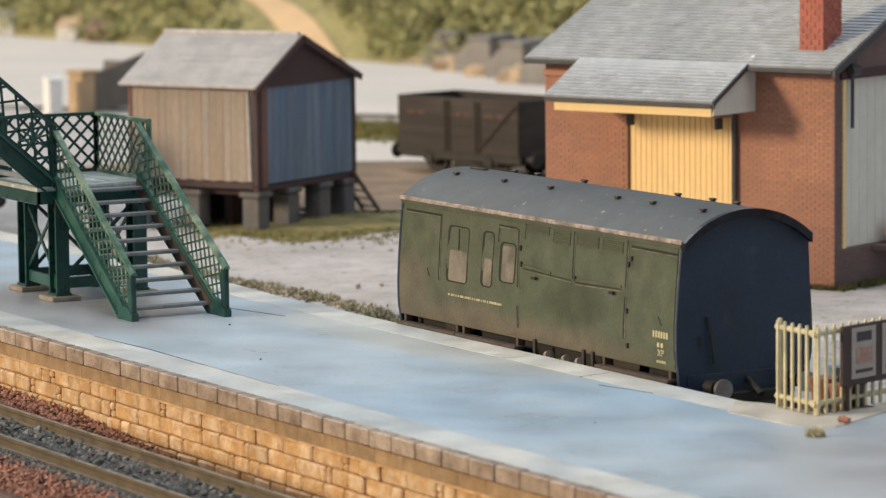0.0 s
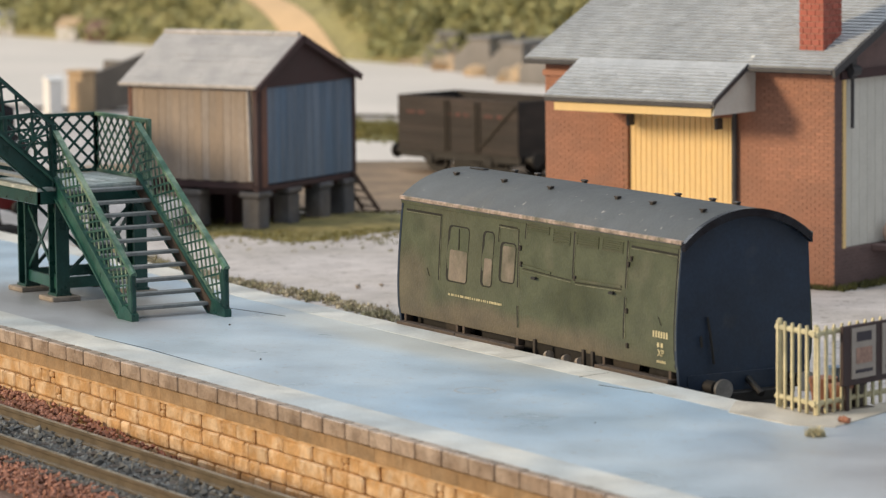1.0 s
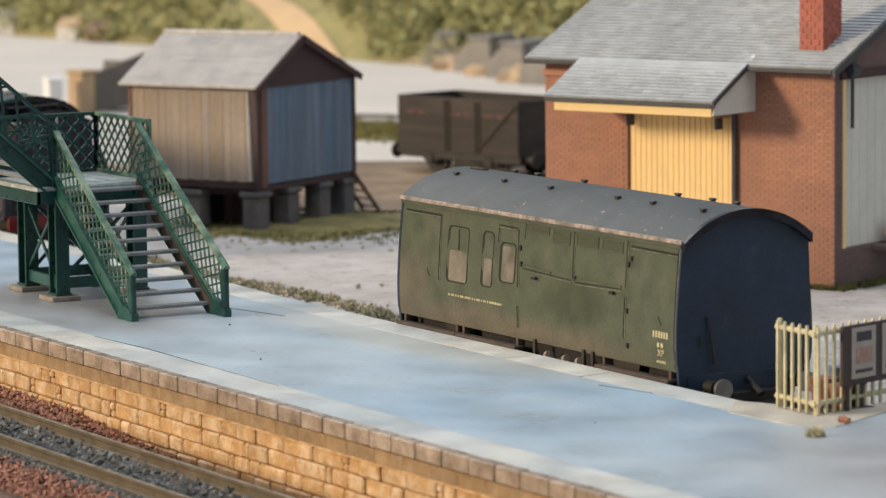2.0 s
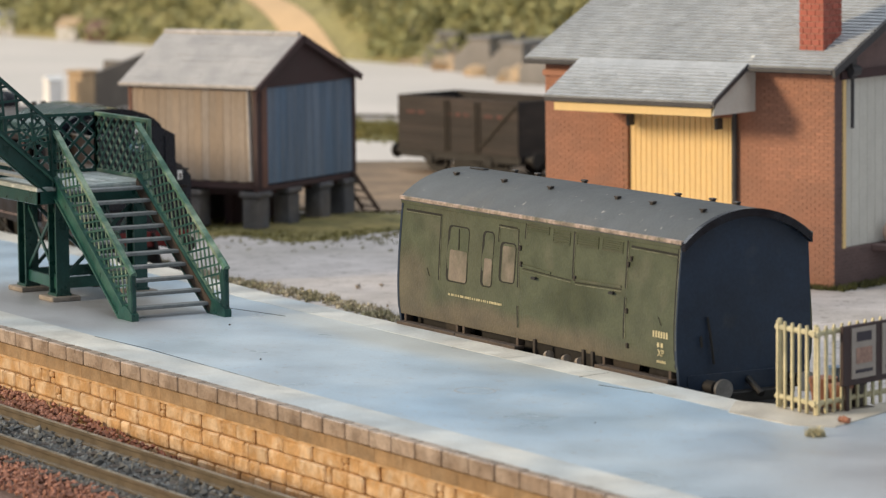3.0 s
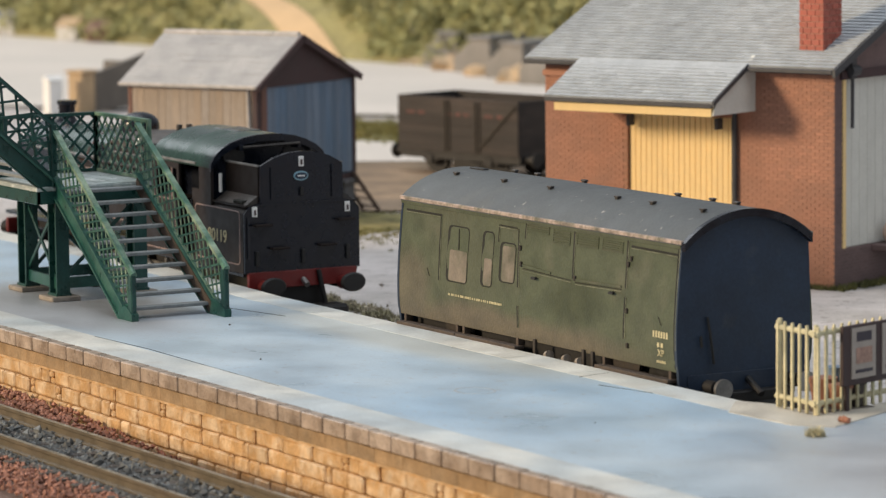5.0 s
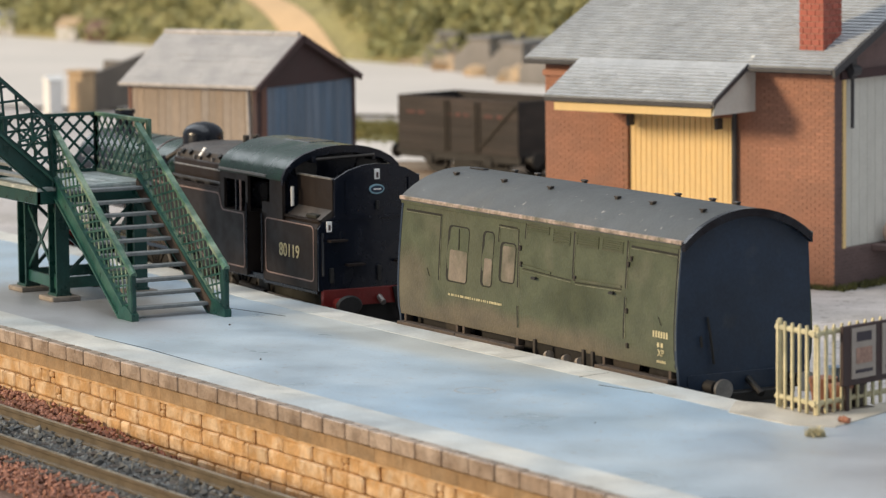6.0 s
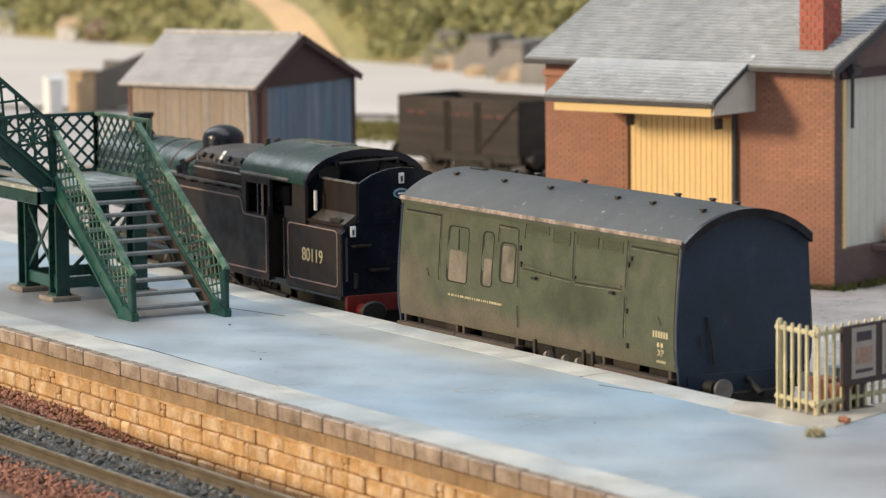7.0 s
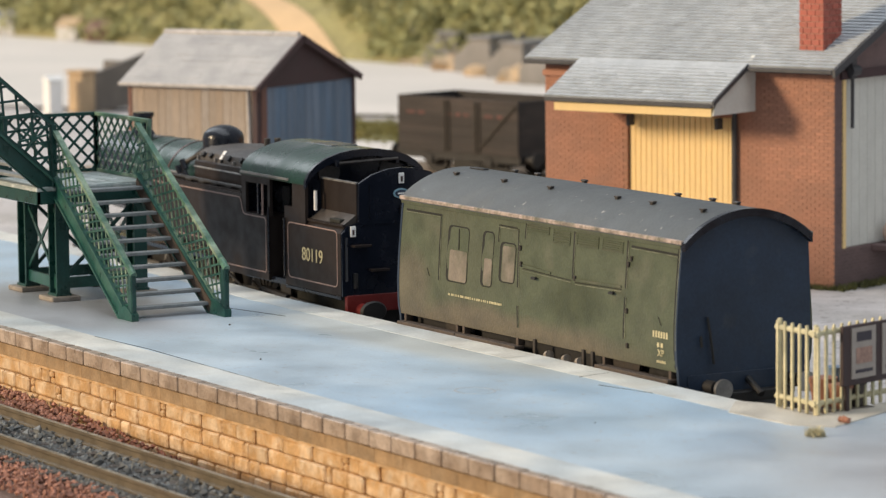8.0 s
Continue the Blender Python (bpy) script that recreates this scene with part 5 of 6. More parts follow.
    part("whistle", rod(B(), (-118, -1, 49.5), (-118, -1, 51.5), 0.6, 8), M["steel"], e)
    for x, y, z in ((-107, -13.2, 44.5), (-110, -13.2, 42.5), (-104, -14, 41.5)):
        part("clack_valve", rod(B(), (x, y, z - 1.5), (x - 1.5, y - 0.4, z + 1.2), 0.9, 10), M["locoblack"], e)
    part("boiler_handrail", rod(B(), (-108, -13.0, 41.8), (-170, -12.6, 41.6), 0.35, 8), M["steel"], e)
    part("feed_pipe", rod(B(), (-112, -12.4, 40.5), (-122, -13.6, 40.9), 0.9, 10), M["copper"], e)
    part("reach_rod", rod(B(), (-62, -15.2, 41.2), (-126, -15.0, 41.4), 0.6, 8), M["black"], e)
    for k in range(5):
        part("tank_vent", box(B(), -66 - 9 * k, -62 - 9 * k, -15.8, -13.6, 40.4, 41.6, 0.3), M["black"], e)
    # frames, wheels, rods
    part("frame", box(B(), -174, -1, -7, 7, 8, 19.5), M["black"], e)

    def wheel(x, r, y, spokes):
        hub = (x, r)
        x = 0.0
        w = part("wheel", rod(B(), (x, y - 1.1, 0), (x, y + 1.1, 0), r, 32), M["black"], e)
        w.location = (hub[0] * MM, 0, r * MM)
        turning.append((w, hub[0], r))
        s = -1 if y < 0 else 1
        part("tyre", rod(B(), (x, y + s * 1.1, 0), (x, y + s * 1.35, 0), r * 0.97, 32), M["steel"], w)
        part("wheel_face", rod(B(), (x, y + s * 1.3, 0), (x, y + s * 1.5, 0), r * 0.84, 28), M["black"], w)
        bm = B()
        for k in range(spokes):
            a = 2 * math.pi * k / spokes
            bar(bm, (x, y + s * 1.6, 0), (x + r * 0.85 * math.cos(a), y + s * 1.6, r * 0.85 * math.sin(a)), 0.5, 0.7, up=(0, 1, 0))
        part("spokes", bm, M["black"], w)
    for y in (-8.2, 8.2):
        for x in (-62, -93, -122):
            wheel(x, 10.6, y, 14)
        for x in (-13, -36, -152):
            wheel(x, 6.1, y, 10)
        s = -1 if y < 0 else 1
        swinging.append((part("coupling_rod", bar(B(), (-62, y + s * 2.6, 10.6), (-122, y + s * 2.6, 10.6), 0.9, 1.7), M["steel"], e), s))
        pistons.append((part("connecting_rod", bar(B(), (0, y + s * 3.9, 0), (-53, y + s * 4.2, 0), 0.9, 1.6), M["steel"], e), s))
        part("cylinder", rod(B(), (-163, y + s * 5.2, 12), (-147, y + s * 5.2, 12), 4.6, 20), M["locoblack"], e, smooth=True)
        part("slide_bar", box(B(), -147, -128, y + s * 4.0 - 0.5, y + s * 4.0 + 0.5, 13.4, 14.4), M["steel"], e)
        part("cab_step", box(B(), -43, -35, y + s * 7.0 - 1.4, y + s * 7.0 + 1.4, 8.2, 9.0, 0.2), M["black"], e)
        part("step_plate", box(B(), -42, -36, y + s * 6.4 - 0.3, y + s * 6.4 + 0.3, 8.5, 18), M["black"], e)
        part("injector", rod(B(), (-52, y + s * 7, 14.5), (-36, y + s * 7.4, 13.5), 1.2, 10), M["black"], e)
        part("pipe_run", rod(B(), (-74, y + s * 8.4, 18), (-56, y + s * 8.6, 12), 0.4, 8), M["black"], e)
        part("side_beam", box(B(), -34, -1, y + s * 5.2 - 0.6, y + s * 5.2 + 0.6, 12.0, 18.0, 0.2), M["line"], e)
        part("valance_edge", box(B(), -33.4, -0.6, y + s * 9.1 - 0.3, y + s * 9.1 + 0.3, 17.0, 17.9, 0.1), M["locoblack"], e)
        part("pipe_run", rod(B(), (-33, y + s * 8.2, 14.2), (-5, y + s * 8.2, 13.6), 0.35, 8), M["dust"], e)
    # buffer beams
    for x, s in ((-0.4, 1), (-176.5, -1)):
        bb = part("buffer_beam", box(B(), min(x, x + s * 1.4), max(x, x + s * 1.4), -16.6, 16.6, 13.6, 18.2, 0.15), M["red"], e, "red buffer beam, dusty along the top")
        for y in (-12.2, 12.2):
            bf = part("buffer", rod(B(), (x + s * 1.4, y, 14.0), (x + s * 6.4, y, 14.0), 2.0, 16, 1.7), M["red"] if s > 0 else M["locoblack"], e, smooth=True)
            bm = B()
            rod(bm, (x + s * 6.0, y, 14.6), (x + s * 7.8, y, 14.6), 1.5, 14, 2.7)
            rod(bm, (x + s * 7.8, y, 14.6), (x + s * 8.5, y, 14.6), 2.7, 24, 2.3)
            for v in bm.verts:
                v.co.y = y + (v.co.y - y) * 1.45
            part("buffer_head", bm, M["black"], bf, smooth=True)
        part("drawhook", rod(B(), (x + s * 1.4, 0, 15.6), (x + s * 4, 0, 14.2), 0.8, 8), M["steel"], e)
        part("coupler", box(B(), min(x, x + s * 8), max(x, x + s * 8), -4.0, 11.0, 4.6, 8.6, 0.8), M["black"], e)
        part("brake_pipe", rod(B(), (x + s * 2, 4.4, 18), (x + s * 2.4, 6.4, 8), 0.7, 10), M["black"], e)
    # rear fittings: white lamp plates, oval plate, steps
    for y, z in ((-0.2, 48.3), (-14.6, 35.0), (13.9, 35.0)):
        lp = part("lamp_plate", box(B(), 0.75, 1.15, y - 0.78, y + 0.78, z - 1.4, z + 1.4, 0.1), M["white"], e, "small white plate on a lamp bracket")
        part("plate_mark", box(B(), 1.15, 1.3, y - 0.28, y + 0.28, z - 0.9, z + 0.5), M["board"], lp)
    ov = B()
    bmesh.ops.create_cone(ov, cap_ends=True, segments=28, radius1=2.2, radius2=2.2, depth=0.4, matrix=Matrix.Translation((0.9, -0.3, 44.3)) @ Matrix.Rotation(radians(90), 4, 'Y') @ Matrix.Diagonal((0.6, 1, 1, 1)))
    pl = part("oval_plate", ov, M["blueplate"], e, "small pale blue oval works plate")
    ov = B()
    bmesh.ops.create_cone(ov, cap_ends=True, segments=28, radius1=1.85, radius2=1.85, depth=0.2, matrix=Matrix.Translation((1.15, -0.3, 44.3)) @ Matrix.Rotation(radians(90), 4, 'Y') @ Matrix.Diagonal((0.5, 1, 1, 1)))
    part("plate_face", ov, M["vanend"], pl)
    part("plate_text", box(B(), 1.2, 1.32, -1.4, 0.8, 44.1, 44.5), M["white"], pl)
    part("bracket", box(B(), 0.7, 1.6, -0.7, 0.2, 38.8, 41.2, 0.1), M["black"], e)
    part("seam_strip", box(B(), 0.6, 1.0, -12.8, 12.8, 36.6, 37.2), M["locoblack"], e)
    for y, z in ((-12.6, 31.2), (12.9, 31.6), (-7.4, 24.6), (7.2, 24.8)):
        part("rear_step", box(B(), 0.6, 3.0, y - 2.6, y + 2.6, z - 0.25, z + 0.35, 0.1), M["locotank"], e, "small footstep on the rear plate")
    for y, z in ((0, 22), (13.8, 22.5), (-14, 22)):
        part("lamp_bracket", box(B(), 0.6, 1.5, y - 0.5, y + 0.5, z - 2, z + 2, 0.1), M["black"], e)
    part("corner_rail", rod(B(), (1.0, -16.6, 22), (1.0, -16.6, 33.5), 0.35, 8), M["locoblack"], e)
    return e


loco_path = [(0.0, -359), (0.5, -352), (0.9, -340), (1.3, -315), (1.7, -288), (2.4, -241), (3.1, -197), (3.5, -172.5), (4.0, -142.6), (4.5, -114.8), (4.7, -104.9), (5.2, -80), (5.8, -52.5), (6.0, -44), (6.2, -36.6), (6.35, -32.2), (6.5, -30), (7.0, -30), (8.0, -30)]


def loco_at(t):
    for (ta, xa), (tb, xb) in zip(loco_path, loco_path[1:]):
        if t <= tb:
            return xa + (xb - xa) * (t - ta) / (tb - ta)
    return loco_path[-1][1]


def loco_line(x):
    """Where the line runs at the rear end, and the turn there."""
    return 15.6 + 0.0310 * max(0.0, -x - 28), -1.6


# ---- footbridge ----
def lattice(parent, a, b, h, pitch=3.5, w=0.5, m="bridge"):
    """Crossed strips filling the panel from a to b and h upwards, each strip its own piece."""
    a, b = Vector(a), Vector(b)
    flat = Vector((b.x - a.x, b.y - a.y, 0)).length
    nrm = Vector((b.x - a.x, b.y - a.y, 0)).cross(Vector((0, 0, 1))).normalized()
    slope = (b.z - a.z) / flat
    tilt = math.atan(slope)

    def at(s, f):
        return a + (b - a) * (s / flat) + Vector((0, 0, h * f))
    # two sets of strips, each at 45 degrees to the run of the panel
    for sgn, phi in ((1, tilt + radians(45)), (-1, tilt + radians(135))):
        k = h * math.cos(phi) / (math.sin(phi) - math.cos(phi) * slope)
        s = min(0.0, -k) + pitch * 0.4
        while s < flat + max(0.0, -k):
            lo, hi = sorted(((0 - s) / k, (flat - s) / k))
            f0, f1 = max(0.0, lo), min(1.0, hi)
            if f1 - f0 > 0.08:
                p0, p1 = at(s + k * f0, f0), at(s + k * f1, f1)
                off = nrm * (0.16 * sgn)
                part("lattice_strip", bar(B(), p0 + off, p1 + off, 0.3, w, up=nrm.cross(p1 - p0)), M["bridge" if sgn < 0 and m == "bridgeworn" else m], parent)
            s += pitch


def railing(f, a, b, h, label="", m="bridge", post_a=True, post_b=False, pitch=3.5, w=0.5):
    p = part("lattice_panel", bar(B(), Vector(a) + Vector((0, 0, h)), Vector(b) + Vector((0, 0, h)), 1.6, 0.9), M[m], f, label or "green lattice railing panel")
    part("bottom_rail", bar(B(), a, b, 0.8, 0.9), M[m], p)
    lattice(p, a, b, h, pitch, w, m=m)
    for use, q in ((post_a, a), (post_b, b)):
        if use:
            part("railing_post", box(B(), q[0] - 0.6, q[0] + 0.6, q[1] - 0.6, q[1] + 0.6, q[2] - 0.5, q[2] + h + 0.3, 0.1), M[m], p)
    return p


STAR = (-63.2, 41.7)     # y, z of the star in the upper flight


def build_footbridge():
    f = thing("footbridge", "dark green lattice station footbridge standing on the platform", "footbridge")
    zl = 28.0
    yn, yf = -57.0, -33.0
    # first flight, rising from the platform
    for y, xb in ((yn, -45.0), (yf, -41.5)):
        a, b = (xb - 1, y, ZP + 1.2), (-87.5, y, zl + 0.6)
        part("stringer", bar(B(), a, b, 1.0, 4.0), M["bridge"], f, "sloping green stair stringer")
        part("stringer_flange", bar(B(), (a[0] + 0.6, y - 0.3, a[2] + 2.3), (b[0] + 0.6, y - 0.3, b[2] + 2.3), 1.7, 0.5), M["bridge"], f)
        part("stringer_flange", bar(B(), (a[0] - 0.8, y - 0.3, a[2] - 1.9), (b[0] - 0.8, y - 0.3, b[2] - 1.9), 1.7, 0.5), M["bridge"], f)
        xn = -41.3 if y == yn else -36.2
        railing(f, (xn - 0.6, y, ZP + (0.7 if y == yn else 0.4)), (-87.5, y, zl + 3.0), 13.2 if y == yf else 12.2, m="bridgeworn", post_a=False, pitch=2.9, w=0.48)
        nw = part("newel", box(B(), xn - 1.3, xn + 0.9, y - 0.8, y + 0.8, ZP, ZP + 12.6, 0.3), M["bridgedark"], f, "dark green newel post")
        bm = B()
        prism(bm, [(xn - 7.5, ZP), (xn + 1.3, ZP), (xn + 1.3, ZP + 1.8), (xn - 1.5, ZP + 3.4), (xn - 6.0, ZP + 4.2)], 'y', y - 1.0, y + 1.0)
        part("foot", bm, M["bridge"], nw)
        zt = ZP + (0.7 + 12.2 if y == yn else 0.4 + 13.2)
        part("cap", rod(B(), (xn - 2.0, y, zt + 1.0), (xn + 0.9, y, zt - 1.1), 0.95, 12), M["bridgeworn"], nw, "worn rounded handrail end")
    part("stringer_lining", bar(B(), (-42.5, yf - 0.75, ZP + 0.9), (-87.5, yf - 0.75, zl + 0.2), 0.3, 3.4), M["dirtbrown"], f, "grimy brown inner face of the stringer")
    for k in range(10):
        x, z = -45.8 - 4.25 * k, 0.1 + 3.02 * k
        part("tread", box(B(), x - 1.6, x + 1.4, yn + 0.4, yf - 0.4, z - 0.45, z + 0.45, 0.15), M["tread"], f, "worn grey stair tread")
    # landing on four posts
    x0, x1, ya, yb = -122.0, -87.0, -63.0, -29.0
    ld = part("landing", box(B(), x0, x1, ya, yb, zl - 0.6, zl + 0.4, 0.15), M["landing"], f, "pale worn landing deck")
    for k in range(7):
        y = ya + (yb - ya) * (k + 0.5) / 7
        part("deck_board", box(B(), x0 + 0.3, x1 - 0.3, y - 2.3, y + 2.3, zl + 0.4, zl + 0.62), M["landing"], ld)
    for y in (ya + 0.6, yb - 0.6):
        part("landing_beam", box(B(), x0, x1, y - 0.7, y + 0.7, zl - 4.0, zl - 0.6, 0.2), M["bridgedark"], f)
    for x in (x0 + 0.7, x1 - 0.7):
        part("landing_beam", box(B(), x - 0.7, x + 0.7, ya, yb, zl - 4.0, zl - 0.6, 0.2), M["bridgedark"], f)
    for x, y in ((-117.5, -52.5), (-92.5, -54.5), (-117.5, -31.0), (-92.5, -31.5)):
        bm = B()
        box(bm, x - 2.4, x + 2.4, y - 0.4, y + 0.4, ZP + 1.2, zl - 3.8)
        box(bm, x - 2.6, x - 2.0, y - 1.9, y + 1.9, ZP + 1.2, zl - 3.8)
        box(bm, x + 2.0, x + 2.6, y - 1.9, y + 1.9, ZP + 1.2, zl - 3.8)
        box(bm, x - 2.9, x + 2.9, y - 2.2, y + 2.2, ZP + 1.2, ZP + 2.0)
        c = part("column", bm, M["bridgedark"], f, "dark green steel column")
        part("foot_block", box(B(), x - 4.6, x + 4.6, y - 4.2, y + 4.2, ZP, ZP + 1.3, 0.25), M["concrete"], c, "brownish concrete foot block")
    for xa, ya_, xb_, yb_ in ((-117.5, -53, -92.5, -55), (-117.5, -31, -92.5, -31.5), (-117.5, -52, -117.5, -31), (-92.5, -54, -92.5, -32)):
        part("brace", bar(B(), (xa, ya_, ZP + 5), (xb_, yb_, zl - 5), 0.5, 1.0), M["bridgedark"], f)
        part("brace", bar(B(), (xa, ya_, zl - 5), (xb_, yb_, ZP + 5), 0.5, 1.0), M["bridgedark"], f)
        part("tie", bar(B(), (xa, ya_, ZP + 4.5), (xb_, yb_, ZP + 4.5), 0.8, 3.0), M["bridge"], f)
    # railings round the landing
    railing(f, (x1 - 0.5, yb - 0.6, zl + 1.2), (x0 + 0.6, yb - 0.6, zl + 1.2), 15.6, m="bridgeworn", post_b=True, pitch=4.0, w=0.6)
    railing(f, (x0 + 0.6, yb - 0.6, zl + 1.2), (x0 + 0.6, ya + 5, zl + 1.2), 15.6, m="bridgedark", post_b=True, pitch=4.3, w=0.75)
    # second flight, turning out over the front line
    s = 0.86
    for x in (x1 - 1.2, x0 + 1.0):
        y1_ = -112.0
        a, b = (x, -57.5, zl - 0.5), (x, y1_, zl - 0.5 + (-57.5 - y1_) * s)
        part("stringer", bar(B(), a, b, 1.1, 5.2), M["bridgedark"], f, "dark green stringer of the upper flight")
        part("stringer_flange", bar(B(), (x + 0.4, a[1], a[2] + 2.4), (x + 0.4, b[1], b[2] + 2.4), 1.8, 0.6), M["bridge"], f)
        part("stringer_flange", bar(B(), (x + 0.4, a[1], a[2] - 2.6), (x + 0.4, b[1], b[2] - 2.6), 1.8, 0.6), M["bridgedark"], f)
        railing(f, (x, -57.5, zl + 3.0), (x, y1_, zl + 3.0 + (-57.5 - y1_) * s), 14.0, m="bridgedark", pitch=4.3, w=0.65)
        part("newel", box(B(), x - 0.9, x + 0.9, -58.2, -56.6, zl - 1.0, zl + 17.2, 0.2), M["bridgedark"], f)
    star = part("ornament", rod(B(), (x1 - 1.9, STAR[0], STAR[1]), (x1 - 0.5, STAR[0], STAR[1]), 0.9, 10), M["bridge"], f, "cast star ornament in the lattice")
    for k in range(8):
        a = radians(45 * k + 10)
        part("ray", bar(B(), (x1 - 1.1, STAR[0], STAR[1]), (x1 - 1.1, STAR[0] + 4.4 * math.cos(a), STAR[1] + 4.4 * math.sin(a)), 0.5, 0.6, up=(1, 0, 0)), M["bridge"], star)
    for k in range(12):
        y, z = -62 - 4.2 * k, zl + 2.8 + 4.2 * s * k
        part("tread", box(B(), x0 + 1.6, x1 - 1.8, y - 1.6, y + 1.6, z - 0.45, z + 0.45, 0.15), M["tread"], f)
    return f


# ---- picket fence with a poster board at the end of the platform line ----
def build_fence():
    f = thing("picket_fence", "cream painted picket fence round the track end", "fence")
    ca, cb = Vector((168.8, -2.2, ZP)), Vector((182.4, -2.4, ZP))
    u = Vector((-0.29, 0.957, 0))
    cc = cb + u * 62
    h = 18.6
    for a, b in ((ca, cb), (cb, cc)):
        for z, d in ((2.6, 0), (h - 1.0, 0)):
            out = (b - a).normalized() * 1.3
            part("rail", rod(B(), a - out + Vector((0, 0, z)), b + out + Vector((0, 0, z)), 0.62, 10), M["fence"], f)
        d = (b - a).normalized()
        n = int((b - a).length / 2.75)
        nrm = Vector((d.y, -d.x, 0))
        for k in range(n + 1):
            q = a + d * (2.75 * k) + nrm * 0.55
            r = Matrix.Translation(q) @ d.to_track_quat('X', 'Z').to_matrix().to_4x4()
            bm = B()
            prism(bm, [(-0.36, 0.35), (0.36, 0.35), (0.36, h), (0.15, h + 0.6), (-0.15, h + 0.6), (-0.36, h)], 'y', -0.25, 0.25)
            bmesh.ops.transform(bm, matrix=r, verts=bm.verts[:])
            part("picket", bm, M["fence"], f)
    for q in (ca, cb):
        part("post", box(B(), q.x - 0.48, q.x + 0.48, q.y - 0.48, q.y + 0.48, ZP, ZP + h + 1.0, 0.2), M["fence"], f)
    # board behind the pickets
    p = thing("poster_board", "dark brown notice board with two faded posters behind the fence", "notice board")
    nrm = Vector((u.y, -u.x, 0))
    o = cb + u * 6.6 + nrm * 2.2
    r = Matrix.Translation(o) @ Matrix(((u.x, nrm.x, 0), (u.y, nrm.y, 0), (0, 0, 1))).to_4x4()

    def on(x0, x1, y0, y1, z0, z1, bev=0.0):
        return box(B(), x0, x1, y0, y1, z0, z1, bev, m=r)
    part("backing", on(0, 34, -1.0, 0.0, 5.6, 18.6, 0.2), M["board"], p)
    for x in (2, 32):
        part("leg", on(x - 0.5, x + 0.5, -0.9, -0.2, 0.3, 5.7), M["board"], p)
    for x in (2.8, 13.6):
        ps = part("poster", on(x, x + 8.4, 0.0, 0.25, 7.0, 18.0), M["poster"], p, "faded paper poster")
        part("poster_block", on(x + 1.6, x + 6.8, 0.25, 0.35, 15.0, 17.0), M["posterink"], ps)
        part("poster_block", on(x + 1.4, x + 7.0, 0.25, 0.35, 10.2, 13.6), M["posterred"], ps)
        part("poster_line", on(x + 1.2, x + 7.2, 0.25, 0.35, 8.2, 8.9), M["posterink"], ps)
    # pots and a pale sheet stored behind the fence
    t = thing("pot_stand", "dark timber stand behind the fence", "stand", (173, 9, ZP))
    part("top", box(B(), -6, 7, -5, 6, -1.5, 0.3, 0.2), M["darkwall"], t)
    for x, y in ((-5, -4), (6, -4), (-5, 5), (6, 5)):
        part("leg", box(B(), x - 0.8, x + 0.8, y - 0.8, y + 0.8, -18.5, -1.5), M["darkwall"], t)
    for k, (x, y, m, s, lab) in enumerate(((172.5, 6.5, "terracotta", 3.0, "terracotta pot behind the fence"), (177.5, 7.5, "terracotta", 2.6, "terracotta pot behind the fence"), (176, 12, "darkwall", 2.8, "dark brown pot behind the fence"))):
        t = thing("plant_pot", lab, "pot", (x, y, ZP + 0.3))
        part("pot", rod(B(), (0, 0, 0), (0, 0, s * 1.7), s * 0.75, 16, s), M[m], t, smooth=True)
        part("rim", rod(B(), (0, 0, s * 1.7), (0, 0, s * 2.05), s * 1.08, 16), M[m], t)
    t = thing("blue_bin", "small dark blue container by the panel", "bin", (169, 12.5, ZP + 0.3))
    part("tub", rod(B(), (0, 0, 0), (0, 0, 7), 2.0, 14, 2.2), M["bluedoor"], t)
    part("lid", rod(B(), (0, 0, 7), (0, 0, 7.6), 2.4, 14), M["bluedoor"], t)


